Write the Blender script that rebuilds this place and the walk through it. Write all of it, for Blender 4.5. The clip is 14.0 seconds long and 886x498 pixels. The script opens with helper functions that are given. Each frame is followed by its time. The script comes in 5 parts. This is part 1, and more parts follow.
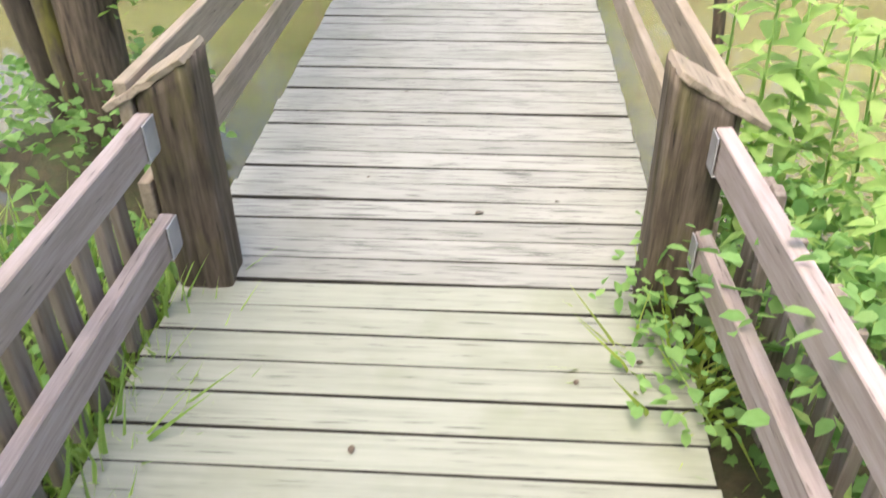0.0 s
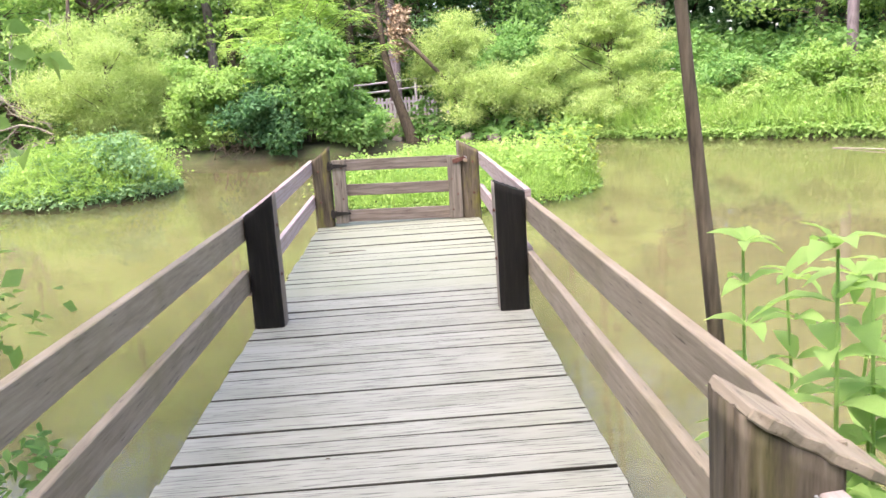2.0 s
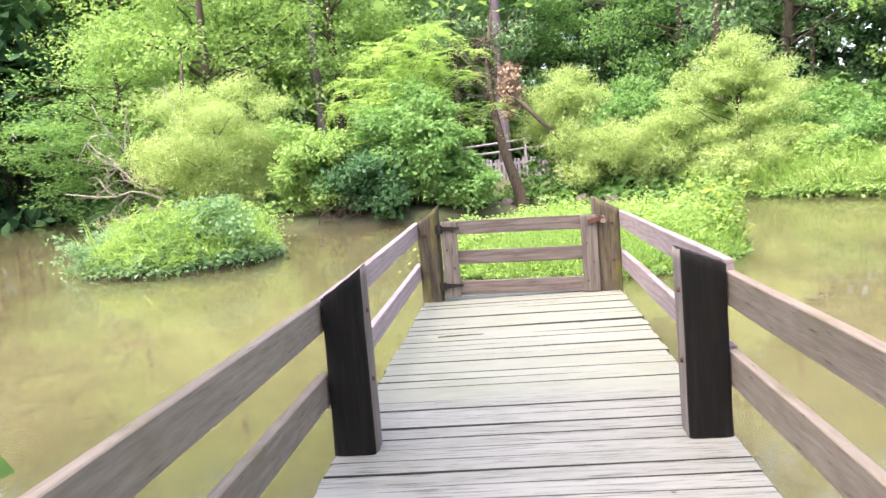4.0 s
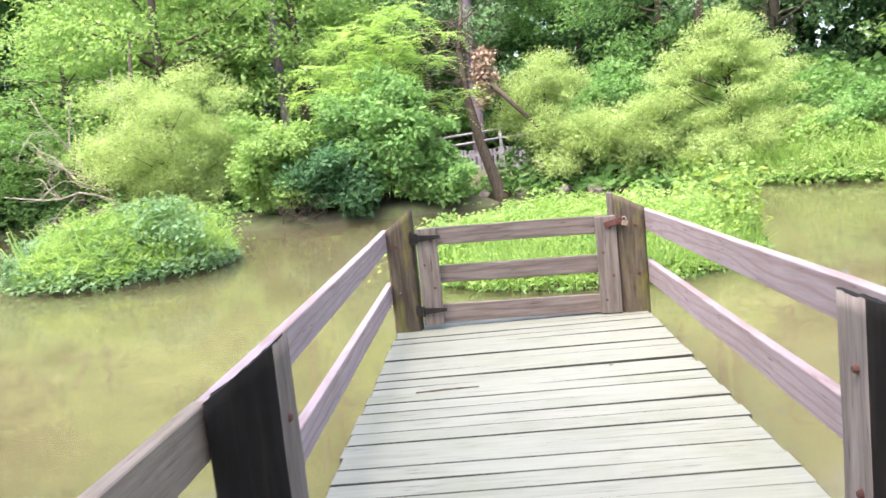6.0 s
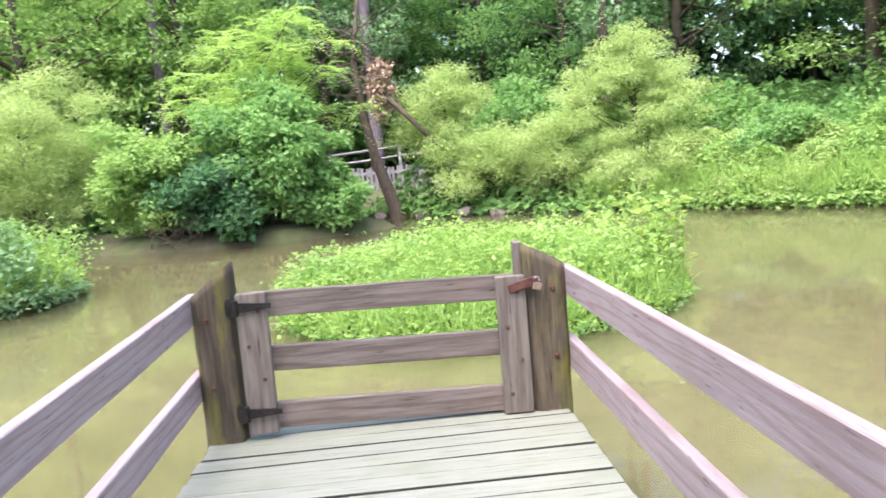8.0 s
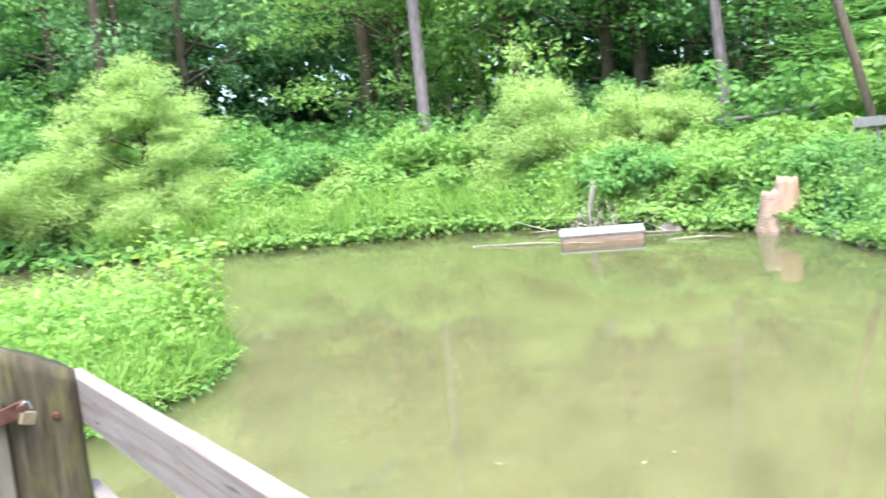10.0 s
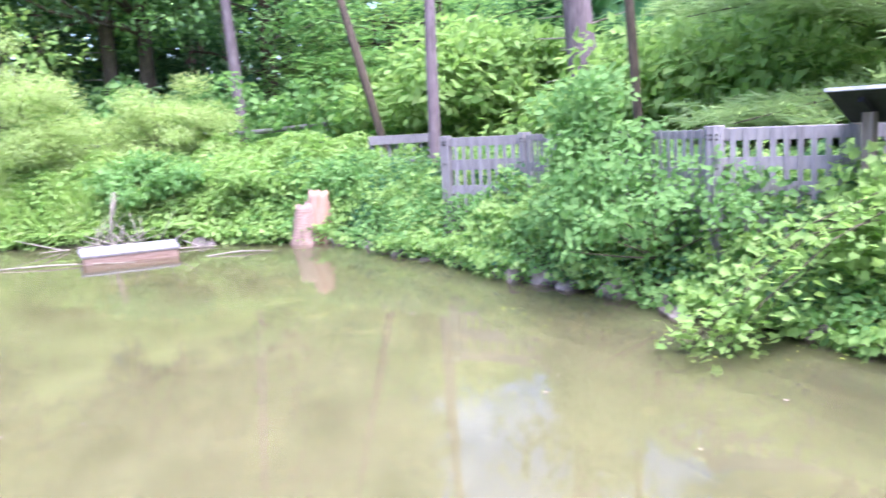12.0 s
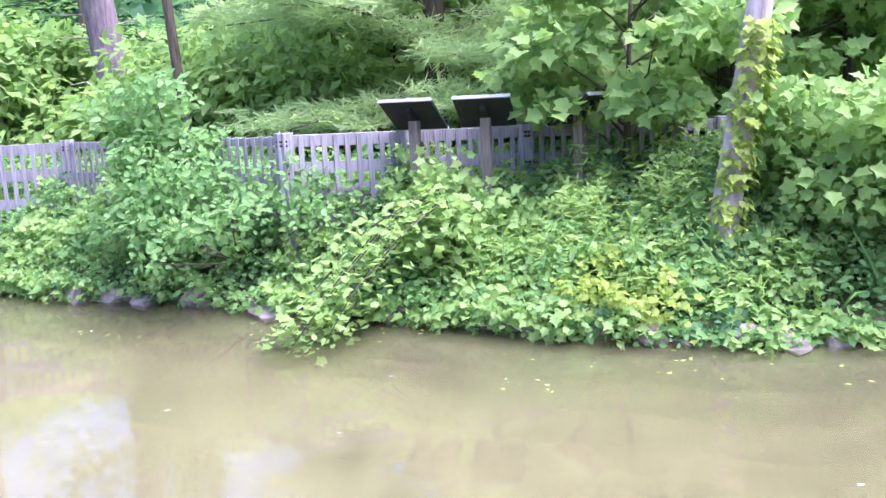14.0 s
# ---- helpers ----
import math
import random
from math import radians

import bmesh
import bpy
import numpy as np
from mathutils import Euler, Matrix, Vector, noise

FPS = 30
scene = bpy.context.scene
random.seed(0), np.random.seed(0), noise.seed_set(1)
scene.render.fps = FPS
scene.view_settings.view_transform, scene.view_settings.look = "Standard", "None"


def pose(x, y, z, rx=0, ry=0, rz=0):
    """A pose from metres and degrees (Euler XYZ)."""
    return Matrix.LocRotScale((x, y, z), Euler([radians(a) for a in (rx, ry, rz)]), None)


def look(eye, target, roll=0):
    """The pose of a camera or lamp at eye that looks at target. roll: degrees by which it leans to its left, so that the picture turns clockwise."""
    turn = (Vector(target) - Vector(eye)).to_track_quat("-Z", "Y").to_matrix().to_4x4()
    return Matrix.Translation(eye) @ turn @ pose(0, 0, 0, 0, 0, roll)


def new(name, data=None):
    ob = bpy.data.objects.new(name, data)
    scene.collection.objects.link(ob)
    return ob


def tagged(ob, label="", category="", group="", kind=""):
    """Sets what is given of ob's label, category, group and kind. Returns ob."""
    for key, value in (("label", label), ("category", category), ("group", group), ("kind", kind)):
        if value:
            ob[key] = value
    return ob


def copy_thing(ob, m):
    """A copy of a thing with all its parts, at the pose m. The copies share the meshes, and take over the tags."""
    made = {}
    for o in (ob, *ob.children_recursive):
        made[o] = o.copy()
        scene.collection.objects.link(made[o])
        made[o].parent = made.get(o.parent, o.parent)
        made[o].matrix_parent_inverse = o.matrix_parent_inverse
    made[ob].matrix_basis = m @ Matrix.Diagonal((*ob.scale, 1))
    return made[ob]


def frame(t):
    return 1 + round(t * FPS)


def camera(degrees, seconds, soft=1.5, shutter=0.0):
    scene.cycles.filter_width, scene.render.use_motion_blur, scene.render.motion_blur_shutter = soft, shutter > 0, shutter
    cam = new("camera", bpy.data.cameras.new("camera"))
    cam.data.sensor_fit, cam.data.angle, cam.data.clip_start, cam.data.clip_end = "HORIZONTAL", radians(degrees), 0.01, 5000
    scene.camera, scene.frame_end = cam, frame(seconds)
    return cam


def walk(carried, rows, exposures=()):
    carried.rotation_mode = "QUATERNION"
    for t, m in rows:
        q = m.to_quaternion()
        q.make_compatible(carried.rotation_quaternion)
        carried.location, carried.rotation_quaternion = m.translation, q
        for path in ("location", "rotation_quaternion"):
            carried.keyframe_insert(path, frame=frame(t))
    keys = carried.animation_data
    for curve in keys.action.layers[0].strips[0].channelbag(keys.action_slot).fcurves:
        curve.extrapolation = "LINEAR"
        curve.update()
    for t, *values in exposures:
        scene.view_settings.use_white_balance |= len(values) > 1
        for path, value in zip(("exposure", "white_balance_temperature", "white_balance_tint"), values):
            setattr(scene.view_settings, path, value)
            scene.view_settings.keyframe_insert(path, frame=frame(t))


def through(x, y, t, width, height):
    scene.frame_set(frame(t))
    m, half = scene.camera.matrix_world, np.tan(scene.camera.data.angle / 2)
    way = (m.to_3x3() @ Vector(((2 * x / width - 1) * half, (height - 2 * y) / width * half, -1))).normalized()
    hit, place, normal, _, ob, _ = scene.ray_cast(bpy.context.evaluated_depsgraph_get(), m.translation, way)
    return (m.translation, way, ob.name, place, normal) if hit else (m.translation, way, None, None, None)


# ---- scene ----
cam = camera(57.0, 14.0, shutter=0.25)
PATH = [
    (0, (0.073, -1.008, 1.799), (-0.04, 0.628, 0.654), -0.6),
    (0.1, (0.059, -0.974, 1.795), (-0.031, 0.691, 0.69), -0.2),
    (0.5, (0.029, -0.86, 1.746), (-0.05, 0.946, 0.891), -2.0),
    (1, (0.017, -0.648, 1.696), (-0.028, 1.245, 1.054), -3.5),
    (1.5, (0.047, -0.389, 1.627), (0.046, 1.565, 1.202), -2.7),
    (2, (0.042, -0.119, 1.477), (0.101, 1.84, 1.081), -3.7),
    (2.5, (0.018, 0.168, 1.364), (0.027, 2.127, 0.962), -4.1),
    (3, (0.012, 0.584, 1.335), (-0.011, 2.564, 1.056), -4.3),
    (3.5, (-0.048, 1.033, 1.333), (-0.104, 3.019, 1.102), -4.8),
    (3.7, (-0.086, 1.199, 1.331), (-0.263, 3.179, 1.108), -4.4),
    (5.8, (-0.296, 2.938, 1.289), (-0.476, 4.914, 1.034), -6.1),
    (6, (-0.3, 3.105, 1.296), (-0.425, 5.086, 1.048), -5.9),
    (6.5, (-0.259, 3.535, 1.308), (-0.345, 5.521, 1.088), -5.6),
    (7, (-0.158, 4.005, 1.333), (-0.283, 5.99, 1.126), -4.2),
    (7.2, (-0.129, 4.178, 1.334), (-0.243, 6.163, 1.117), -4.2),
    (9.3, (0.098, 5.979, 1.287), (0.862, 7.816, 1.085), -5.4),
    (9.5, (0.135, 6.097, 1.287), (0.998, 7.891, 1.099), -5.3),
    (10, (0.257, 6.272, 1.266), (1.438, 7.869, 1.033), -5.8),
    (10.5, (0.33, 6.52, 1.256), (1.752, 7.899, 0.982), -5.4),
    (11, (0.354, 6.781, 1.25), (1.889, 8.034, 0.984), -4.2),
    (11.5, (0.358, 7.009, 1.289), (2.043, 8.048, 1.004), -3.2),
    (12, (0.383, 7.229, 1.325), (2.257, 7.857, 1.019), -3.3),
    (12.1, (0.387, 7.273, 1.326), (2.291, 7.804, 1.02), -3.2),
    (12.5, (0.354, 7.402, 1.337), (2.321, 7.593, 1.034), -2.1),
    (13, (0.333, 7.597, 1.366), (2.299, 7.383, 1.07), -1.3),
    (13.5, (0.303, 7.747, 1.371), (2.216, 7.259, 1.055), -3.2),
    (14, (0.234, 7.808, 1.393), (2.135, 7.301, 1.034), -2.8),
]
walk(cam, [(t, look(eye, target, roll)) for t, eye, target, roll in PATH], [(0, 2.43, 7000, 14), (0.5, 2.45, 6850, 15), (1.0, 2.44, 6800, 16), (1.5, 2.4, 6800, 16), (2.0, 2.36, 6750, 16), (3.5, 2.4, 6700, 20), (6.0, 2.33, 6400, 18), (7.2, 2.2, 6350, 18), (9.5, 2.34, 5850, 5), (10.2, 2.39, 5950, -5), (11, 2.38, 6100, -5), (12.0, 2.42, 5450, 26), (12.5, 2.43, 5450, 30), (13.2, 2.53, 5300, 25), (14, 2.55, 5350, 33)])

# ---- world and light ----
world = bpy.data.worlds.new("overcast_sky")
scene.world = world
world.use_nodes = True
wn = world.node_tree.nodes
sky = wn.new("ShaderNodeTexSky")
sky.sky_type = "NISHITA"
sky.sun_disc = False
sky.sun_elevation = radians(66)
sky.sun_rotation = radians(216)
sky.air_density, sky.dust_density, sky.ozone_density = 1.0, 4.0, 1.0
wn["Background"].inputs["Strength"].default_value = 0.15
world.node_tree.links.new(sky.outputs["Color"], wn["Background"].inputs["Color"])
sun = new("sun", bpy.data.lights.new("sun", "SUN"))
sun.data.energy, sun.data.angle, sun.data.color = 1.7, radians(40), (1.0, 0.95, 0.86)
sun.matrix_world = look((0, 0, 30), (8.0, 10.0, 0.0))

WATER = -0.45

# ---- materials ----


class Mat:
    """A small builder of node materials."""

    def __init__(self, name):
        self.m = bpy.data.materials.new(name)
        self.m.use_nodes = True
        self.n, self.l = self.m.node_tree.nodes, self.m.node_tree.links
        self.b = self.n["Principled BSDF"]

    def add(self, kind, **inputs):
        node = self.n.new(kind)
        for key, value in inputs.items():
            self.put(node, key.replace("_", " "), value)
        return node

    def put(self, node, key, value):
        slot = node.inputs[int(key)] if key.isdigit() else node.inputs[key]
        if isinstance(value, bpy.types.NodeSocket):
            self.l.new(value, slot)
        else:
            slot.default_value = value

    def set(self, **inputs):
        for key, value in inputs.items():
            self.put(self.b, key.replace("_", " "), value)
        return self

    def coords(self, scale, source="Object", shift=True):
        c = self.add("ShaderNodeTexCoord").outputs[source]
        if shift:
            r = self.add("ShaderNodeObjectInfo").outputs["Random"]
            k = self.add("ShaderNodeVectorMath")
            k.operation = "SCALE"
            self.put(k, "0", (37.0, 11.0, 23.0))
            self.put(k, "Scale", r)
            a = self.add("ShaderNodeVectorMath")
            self.put(a, "0", c)
            self.put(a, "1", k.outputs[0])
            c = a.outputs[0]
        mp = self.add("ShaderNodeMapping", Vector=c, Scale=scale)
        return mp.outputs[0]

    def noise(self, vector, scale, detail=4.0, rough=0.55):
        return self.add("ShaderNodeTexNoise", Vector=vector, Scale=scale, Detail=detail, Roughness=rough).outputs["Fac"]

    def ramp(self, fac, *stops):
        node = self.add("ShaderNodeValToRGB", Fac=fac)
        e = node.color_ramp.elements
        while len(e) < len(stops):
            e.new(0.5)
        for el, (p, c) in zip(e, stops):
            el.position, el.color = p, (*c, 1)
        return node.outputs["Color"]

    def mix(self, a, b, fac, mode="MIX"):
        node = self.n.new("ShaderNodeMix")
        node.data_type, node.blend_type = "RGBA", mode
        for k, v in ((0, fac), (6, a), (7, b)):
            if isinstance(v, bpy.types.NodeSocket):
                self.l.new(v, node.inputs[k])
            else:
                node.inputs[k].default_value = v if k == 0 else (*v, 1)
        return node.outputs[2]

    def bump(self, height, strength, distance=0.01):
        node = self.add("ShaderNodeBump", Height=height, Strength=strength, Distance=distance)
        self.l.new(node.outputs[0], self.b.inputs["Normal"])
        return self


def wood(name, dark, mid, light, along="x", stain=None, moss=0.0, rough=0.85, split=0.0, stretch=1.2, figure=None, vary=0.6):
    """Weathered timber: grain stretched along one axis, stains, hairline cracks."""
    m = Mat(name)
    k = stretch
    s = {"x": (k, 16, 16), "y": (16, k, 16), "z": (16, 16, k)}[along]
    g = m.coords(s)
    grain = m.noise(g, 3.0, 8, 0.65)
    col = m.ramp(grain, (0.28, dark), (0.5, mid), (0.74, light))
    blotch = m.noise(m.coords((1, 1, 1)), 2.3, 4, 0.6)
    col = m.mix(col, stain or dark, m.ramp(blotch, (0.5, (0, 0, 0)), (0.72, (0.55, 0.55, 0.55))))
    crack = m.noise(m.coords(tuple(3.0 * a for a in s)), 2.0, 3, 0.5)
    col = m.mix(col, tuple(0.35 * a for a in dark), m.ramp(crack, (0.27 + split, (0.8, 0.8, 0.8)), (0.34 + split, (0, 0, 0))))
    if figure:
        f = {"x": (0.9, 7, 7), "y": (7, 0.9, 7), "z": (7, 7, 0.9)}[along]
        ring = m.add("ShaderNodeTexWave", Vector=m.coords(f), Scale=0.8, Distortion=11.0, Detail=2.0)
        ring.bands_direction = "X" if along == "z" else "Z"
        col = m.mix(col, figure, m.ramp(ring.outputs["Fac"], (0.0, (0.4, 0.4, 0.4)), (0.35, (0, 0, 0))))
        knot = m.add("ShaderNodeTexVoronoi", Vector=m.coords(tuple(0.3 * a for a in f)), Scale=1.6)
        col = m.mix(col, tuple(0.5 * a for a in figure), m.ramp(knot.outputs["Distance"], (0.05, (0.85, 0.85, 0.85)), (0.1, (0, 0, 0))))
    tone = m.add("ShaderNodeObjectInfo").outputs["Random"]
    col = m.mix(col, (0.62, 0.62, 0.6), m.ramp(tone, (0.0, (0.0, 0.0, 0.0)), (1.0, (vary, vary, vary))), "MULTIPLY")
    if moss:
        green = m.noise(m.coords((4, 4, 1.0)), 2.6, 5, 0.6)
        col = m.mix(col, (0.16, 0.15, 0.03), m.ramp(green, (0.5, (0, 0, 0)), (0.68, (moss, moss, moss))))
    m.set(Base_Color=col, Roughness=rough, IOR=1.4)
    return m.bump(grain, 0.5, 0.004).m


def foliage(name, dark, mid, light, through=0.56, gloss=0.65):
    """Leaves: a tone of its own for each leaf, patches across the plant, light shining through."""
    m = Mat(name)
    leaf = m.add("ShaderNodeNewGeometry").outputs["Random Per Island"]
    patch = m.noise(m.coords((1, 1, 1)), 0.9, 3, 0.6)
    mixed = m.add("ShaderNodeMath")
    mixed.operation = "MULTIPLY_ADD"
    m.put(mixed, "0", leaf)
    m.put(mixed, "1", 0.32)
    half = m.add("ShaderNodeMath")
    half.operation = "MULTIPLY"
    m.put(half, "0", patch)
    m.put(half, "1", 0.72)
    m.put(mixed, "2", half.outputs[0])
    col = m.ramp(mixed.outputs[0], (0.18, dark), (0.5, mid), (0.85, light))
    vein = m.noise(m.coords((1, 1, 1)), 60.0, 2, 0.5)
    col = m.mix(col, (0.75, 0.8, 0.6), m.ramp(vein, (0.4, (0, 0, 0)), (0.7, (0.35, 0.35, 0.35))), "MULTIPLY")
    m.set(Base_Color=col, Roughness=gloss, IOR=1.28)
    t = m.add("ShaderNodeBsdfTranslucent", Color=m.mix(col, (0.9, 1.0, 0.25), 0.35, "MULTIPLY"))
    mx = m.add("ShaderNodeMixShader", Fac=through)
    m.l.new(m.b.outputs[0], mx.inputs[1])
    m.l.new(t.outputs[0], mx.inputs[2])
    m.l.new(mx.outputs[0], m.n["Material Output"].inputs["Surface"])
    return m.m


def simple(name, a, b, scale, rough=0.8, bump=0.3, metal=0.0, stretch=(1, 1, 1)):
    m = Mat(name)
    f = m.noise(m.coords(stretch), scale, 6, 0.62)
    m.set(Base_Color=m.ramp(f, (0.3, a), (0.7, b)), Roughness=rough, Metallic=metal)
    return m.bump(f, bump, 0.01).m


PLANK = wood("grey_weathered_plank", (0.178, 0.178, 0.16), (0.24, 0.24, 0.218), (0.282, 0.282, 0.258), "x", (0.175, 0.178, 0.145), rough=0.7, split=0.085, stretch=0.8, vary=0.35)
PLANK_SMOOTH = wood("greenish_grey_smooth_plank", (0.178, 0.184, 0.15), (0.226, 0.234, 0.192), (0.262, 0.27, 0.226), "x", (0.165, 0.178, 0.12), rough=0.65, split=0.02, stretch=0.8, vary=0.18)
RAIL = wood("pinkish_grey_rail", (0.31, 0.245, 0.248), (0.375, 0.3, 0.308), (0.44, 0.365, 0.376), "y", (0.3, 0.235, 0.22), figure=(0.22, 0.13, 0.12))
RAIL_BANK = wood("greyed_bank_rail", (0.19, 0.15, 0.14), (0.275, 0.225, 0.22), (0.35, 0.3, 0.3), "y", (0.2, 0.155, 0.12), vary=0.25)
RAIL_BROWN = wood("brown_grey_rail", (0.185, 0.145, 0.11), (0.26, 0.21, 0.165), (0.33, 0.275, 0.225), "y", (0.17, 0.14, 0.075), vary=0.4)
ORANGE = simple("orange_petal", (0.6, 0.2, 0.02), (0.75, 0.34, 0.04), 20.0, 0.6, 0.1)
GATE = wood("brown_grey_gate_board", (0.095, 0.07, 0.058), (0.18, 0.145, 0.13), (0.26, 0.215, 0.2), "x", (0.2, 0.15, 0.12), figure=(0.075, 0.05, 0.04))
STILE = wood("grey_gate_stile", (0.12, 0.095, 0.08), (0.21, 0.175, 0.155), (0.29, 0.25, 0.23), "z", (0.25, 0.2, 0.14), figure=(0.1, 0.075, 0.06))
POST = wood("brown_weathered_post", (0.02, 0.014, 0.01), (0.08, 0.06, 0.043), (0.155, 0.125, 0.098), "z", (0.025, 0.02, 0.014), 0.25)
POST_MOSS = wood("mossy_brown_post", (0.033, 0.025, 0.017), (0.085, 0.065, 0.046), (0.15, 0.12, 0.092), "z", (0.1, 0.08, 0.05), 0.8)
POST_DARK = wood("black_front_post", (0.002, 0.0018, 0.0016), (0.005, 0.004, 0.0035), (0.014, 0.012, 0.01), "z", (0.006, 0.005, 0.004), rough=1.0)
FENCE = wood("silver_grey_fence_wood", (0.15, 0.135, 0.15), (0.26, 0.24, 0.265), (0.36, 0.34, 0.37), "z", (0.3, 0.28, 0.28))
BEAM = wood("dark_wet_beam", (0.05, 0.04, 0.03), (0.12, 0.09, 0.07), (0.2, 0.16, 0.12), "y")
PLANK_SIDE = wood("gap_shade_plank_edge", (0.012, 0.011, 0.009), (0.03, 0.027, 0.022), (0.07, 0.063, 0.053), "x")
LOG = wood("pinkish_wet_plank", (0.17, 0.1, 0.08), (0.27, 0.18, 0.155), (0.36, 0.275, 0.25), "y", (0.3, 0.2, 0.14))
BARK = simple("grey_brown_bark", (0.024, 0.017, 0.012), (0.14, 0.105, 0.078), 9.0, 0.95, 1.0, stretch=(4, 4, 0.45))
BARK_DARK = simple("dark_bark", (0.025, 0.02, 0.015), (0.085, 0.065, 0.05), 7.0, 0.95, 1.0, stretch=(3, 3, 0.5))
BARK_LILAC = simple("lilac_brown_snag_wood", (0.09, 0.065, 0.075), (0.23, 0.18, 0.2), 6.0, 0.9, 0.8, stretch=(3, 3, 0.6))
BARK_PALE = simple("pale_lilac_grey_bark", (0.22, 0.18, 0.18), (0.48, 0.41, 0.42), 6.0, 0.9, 0.8, stretch=(3, 3, 0.6))
DEADWOOD = simple("bleached_deadwood", (0.16, 0.135, 0.11), (0.33, 0.3, 0.25), 9.0, 0.9, 0.5)
ROCK = simple("wet_grey_rock", (0.06, 0.048, 0.044), (0.27, 0.22, 0.21), 5.0, 0.7, 0.8)
STUMP = simple("orange_pink_rotten_wood", (0.25, 0.13, 0.08), (0.38, 0.26, 0.22), 3.5, 0.9, 0.9, stretch=(3, 3, 0.6))
IRON = simple("black_iron", (0.012, 0.011, 0.010), (0.05, 0.042, 0.038), 30.0, 0.55, 0.3, 0.6)
RUST = simple("rusty_steel", (0.06, 0.022, 0.016), (0.16, 0.068, 0.052), 26.0, 0.8, 0.4, 0.3)
BRASS = simple("dull_brass", (0.34, 0.24, 0.16), (0.55, 0.44, 0.33), 30.0, 0.4, 0.1, 0.8)
SIGN_DARK = simple("black_sign_underside", (0.006, 0.006, 0.007), (0.018, 0.017, 0.02), 9.0, 0.8, 0.2)
SIGN_EDGE = simple("grey_metal_sign_rim", (0.25, 0.25, 0.27), (0.4, 0.4, 0.42), 9.0, 0.45, 0.1, 0.3)
DRY = simple("dry_brown_leaf", (0.22, 0.14, 0.09), (0.47, 0.35, 0.25), 8.0, 0.8, 0.2)

L_YELLOW = foliage("yellow_green_willow_leaf", (0.25, 0.355, 0.125), (0.405, 0.515, 0.205), (0.545, 0.645, 0.32))
L_LIGHT = foliage("light_green_leaf", (0.165, 0.3, 0.09), (0.295, 0.45, 0.145), (0.425, 0.555, 0.22))
L_MID = foliage("mid_green_leaf", (0.1, 0.225, 0.075), (0.2, 0.365, 0.125), (0.32, 0.485, 0.19))
L_DARK = foliage("deep_green_leaf", (0.043, 0.11, 0.06), (0.088, 0.195, 0.093), (0.165, 0.3, 0.135))
L_BLUE = foliage("blue_green_leaf", (0.1, 0.2, 0.105), (0.21, 0.355, 0.185), (0.355, 0.495, 0.28))
L_GRASS = foliage("fresh_grass_blade", (0.175, 0.3, 0.08), (0.31, 0.465, 0.13), (0.45, 0.58, 0.21))
L_PALE = foliage("pale_lime_young_leaf", (0.175, 0.3, 0.08), (0.335, 0.5, 0.145), (0.5, 0.63, 0.255))
L_GOLD = foliage("yellowing_leaf", (0.27, 0.36, 0.07), (0.38, 0.48, 0.11), (0.5, 0.58, 0.185))
L_PINE = foliage("soft_pine_needle", (0.26, 0.39, 0.17), (0.42, 0.55, 0.27), (0.55, 0.66, 0.37), 0.6)

gm = Mat("leaf_litter_soil")
gn = gm.noise(gm.coords((1, 1, 1), shift=False), 1.4, 8, 0.65)
gf = gm.noise(gm.coords((1, 1, 1), shift=False), 14.0, 6, 0.7)
gcol = gm.ramp(gn, (0.35, (0.035, 0.03, 0.018)), (0.55, (0.06, 0.075, 0.025)), (0.7, (0.09, 0.13, 0.035)))
gm.set(Base_Color=gm.mix(gcol, (0.09, 0.065, 0.04), gm.ramp(gf, (0.45, (0, 0, 0)), (0.65, (0.7, 0.7, 0.7)))), Roughness=0.95)
SOIL = gm.bump(gf, 0.8, 0.04).m

wm = Mat("murky_olive_pond_water")
wc = wm.coords((1, 1, 1), shift=False)
silt = wm.noise(wc, 0.11, 4, 0.55)
swirl = wm.noise(wc, 0.7, 5, 0.6)
wcol = wm.ramp(silt, (0.35, (0.112, 0.108, 0.05)), (0.65, (0.143, 0.13, 0.07)))
wcol = wm.mix(wcol, (0.128, 0.122, 0.062), wm.ramp(swirl, (0.45, (0, 0, 0)), (0.7, (0.6, 0.6, 0.6))))
rip = wm.noise(wm.coords((1.0, 1.0, 1), shift=False), 2.2, 3, 0.5)
fine = wm.noise(wm.coords((1.0, 1.0, 1), shift=False), 9.0, 2, 0.5)
wave = wm.add("ShaderNodeMath")
wave.operation = "MULTIPLY_ADD"
wm.put(wave, "0", fine)
wm.put(wave, "1", 0.2)
wm.put(wave, "2", rip)
swell = wm.add("ShaderNodeBump", Height=wave.outputs[0], Strength=0.05, Distance=0.03).outputs[0]
cloudy = wm.add("ShaderNodeMixShader", Fac=0.75)
wm.l.new(wm.add("ShaderNodeBsdfDiffuse", Color=wcol).outputs[0], cloudy.inputs[1])
wm.l.new(wm.add("ShaderNodeBsdfTransparent").outputs[0], cloudy.inputs[2])
mirror = wm.add("ShaderNodeBsdfGlossy", Roughness=0.03, Normal=swell)
surface = wm.add("ShaderNodeMixShader", Fac=wm.add("ShaderNodeFresnel", IOR=1.4, Normal=swell).outputs[0])
wm.l.new(cloudy.outputs[0], surface.inputs[1])
wm.l.new(mirror.outputs[0], surface.inputs[2])
wm.l.new(surface.outputs[0], wm.n["Material Output"].inputs["Surface"])
POND = wm.m


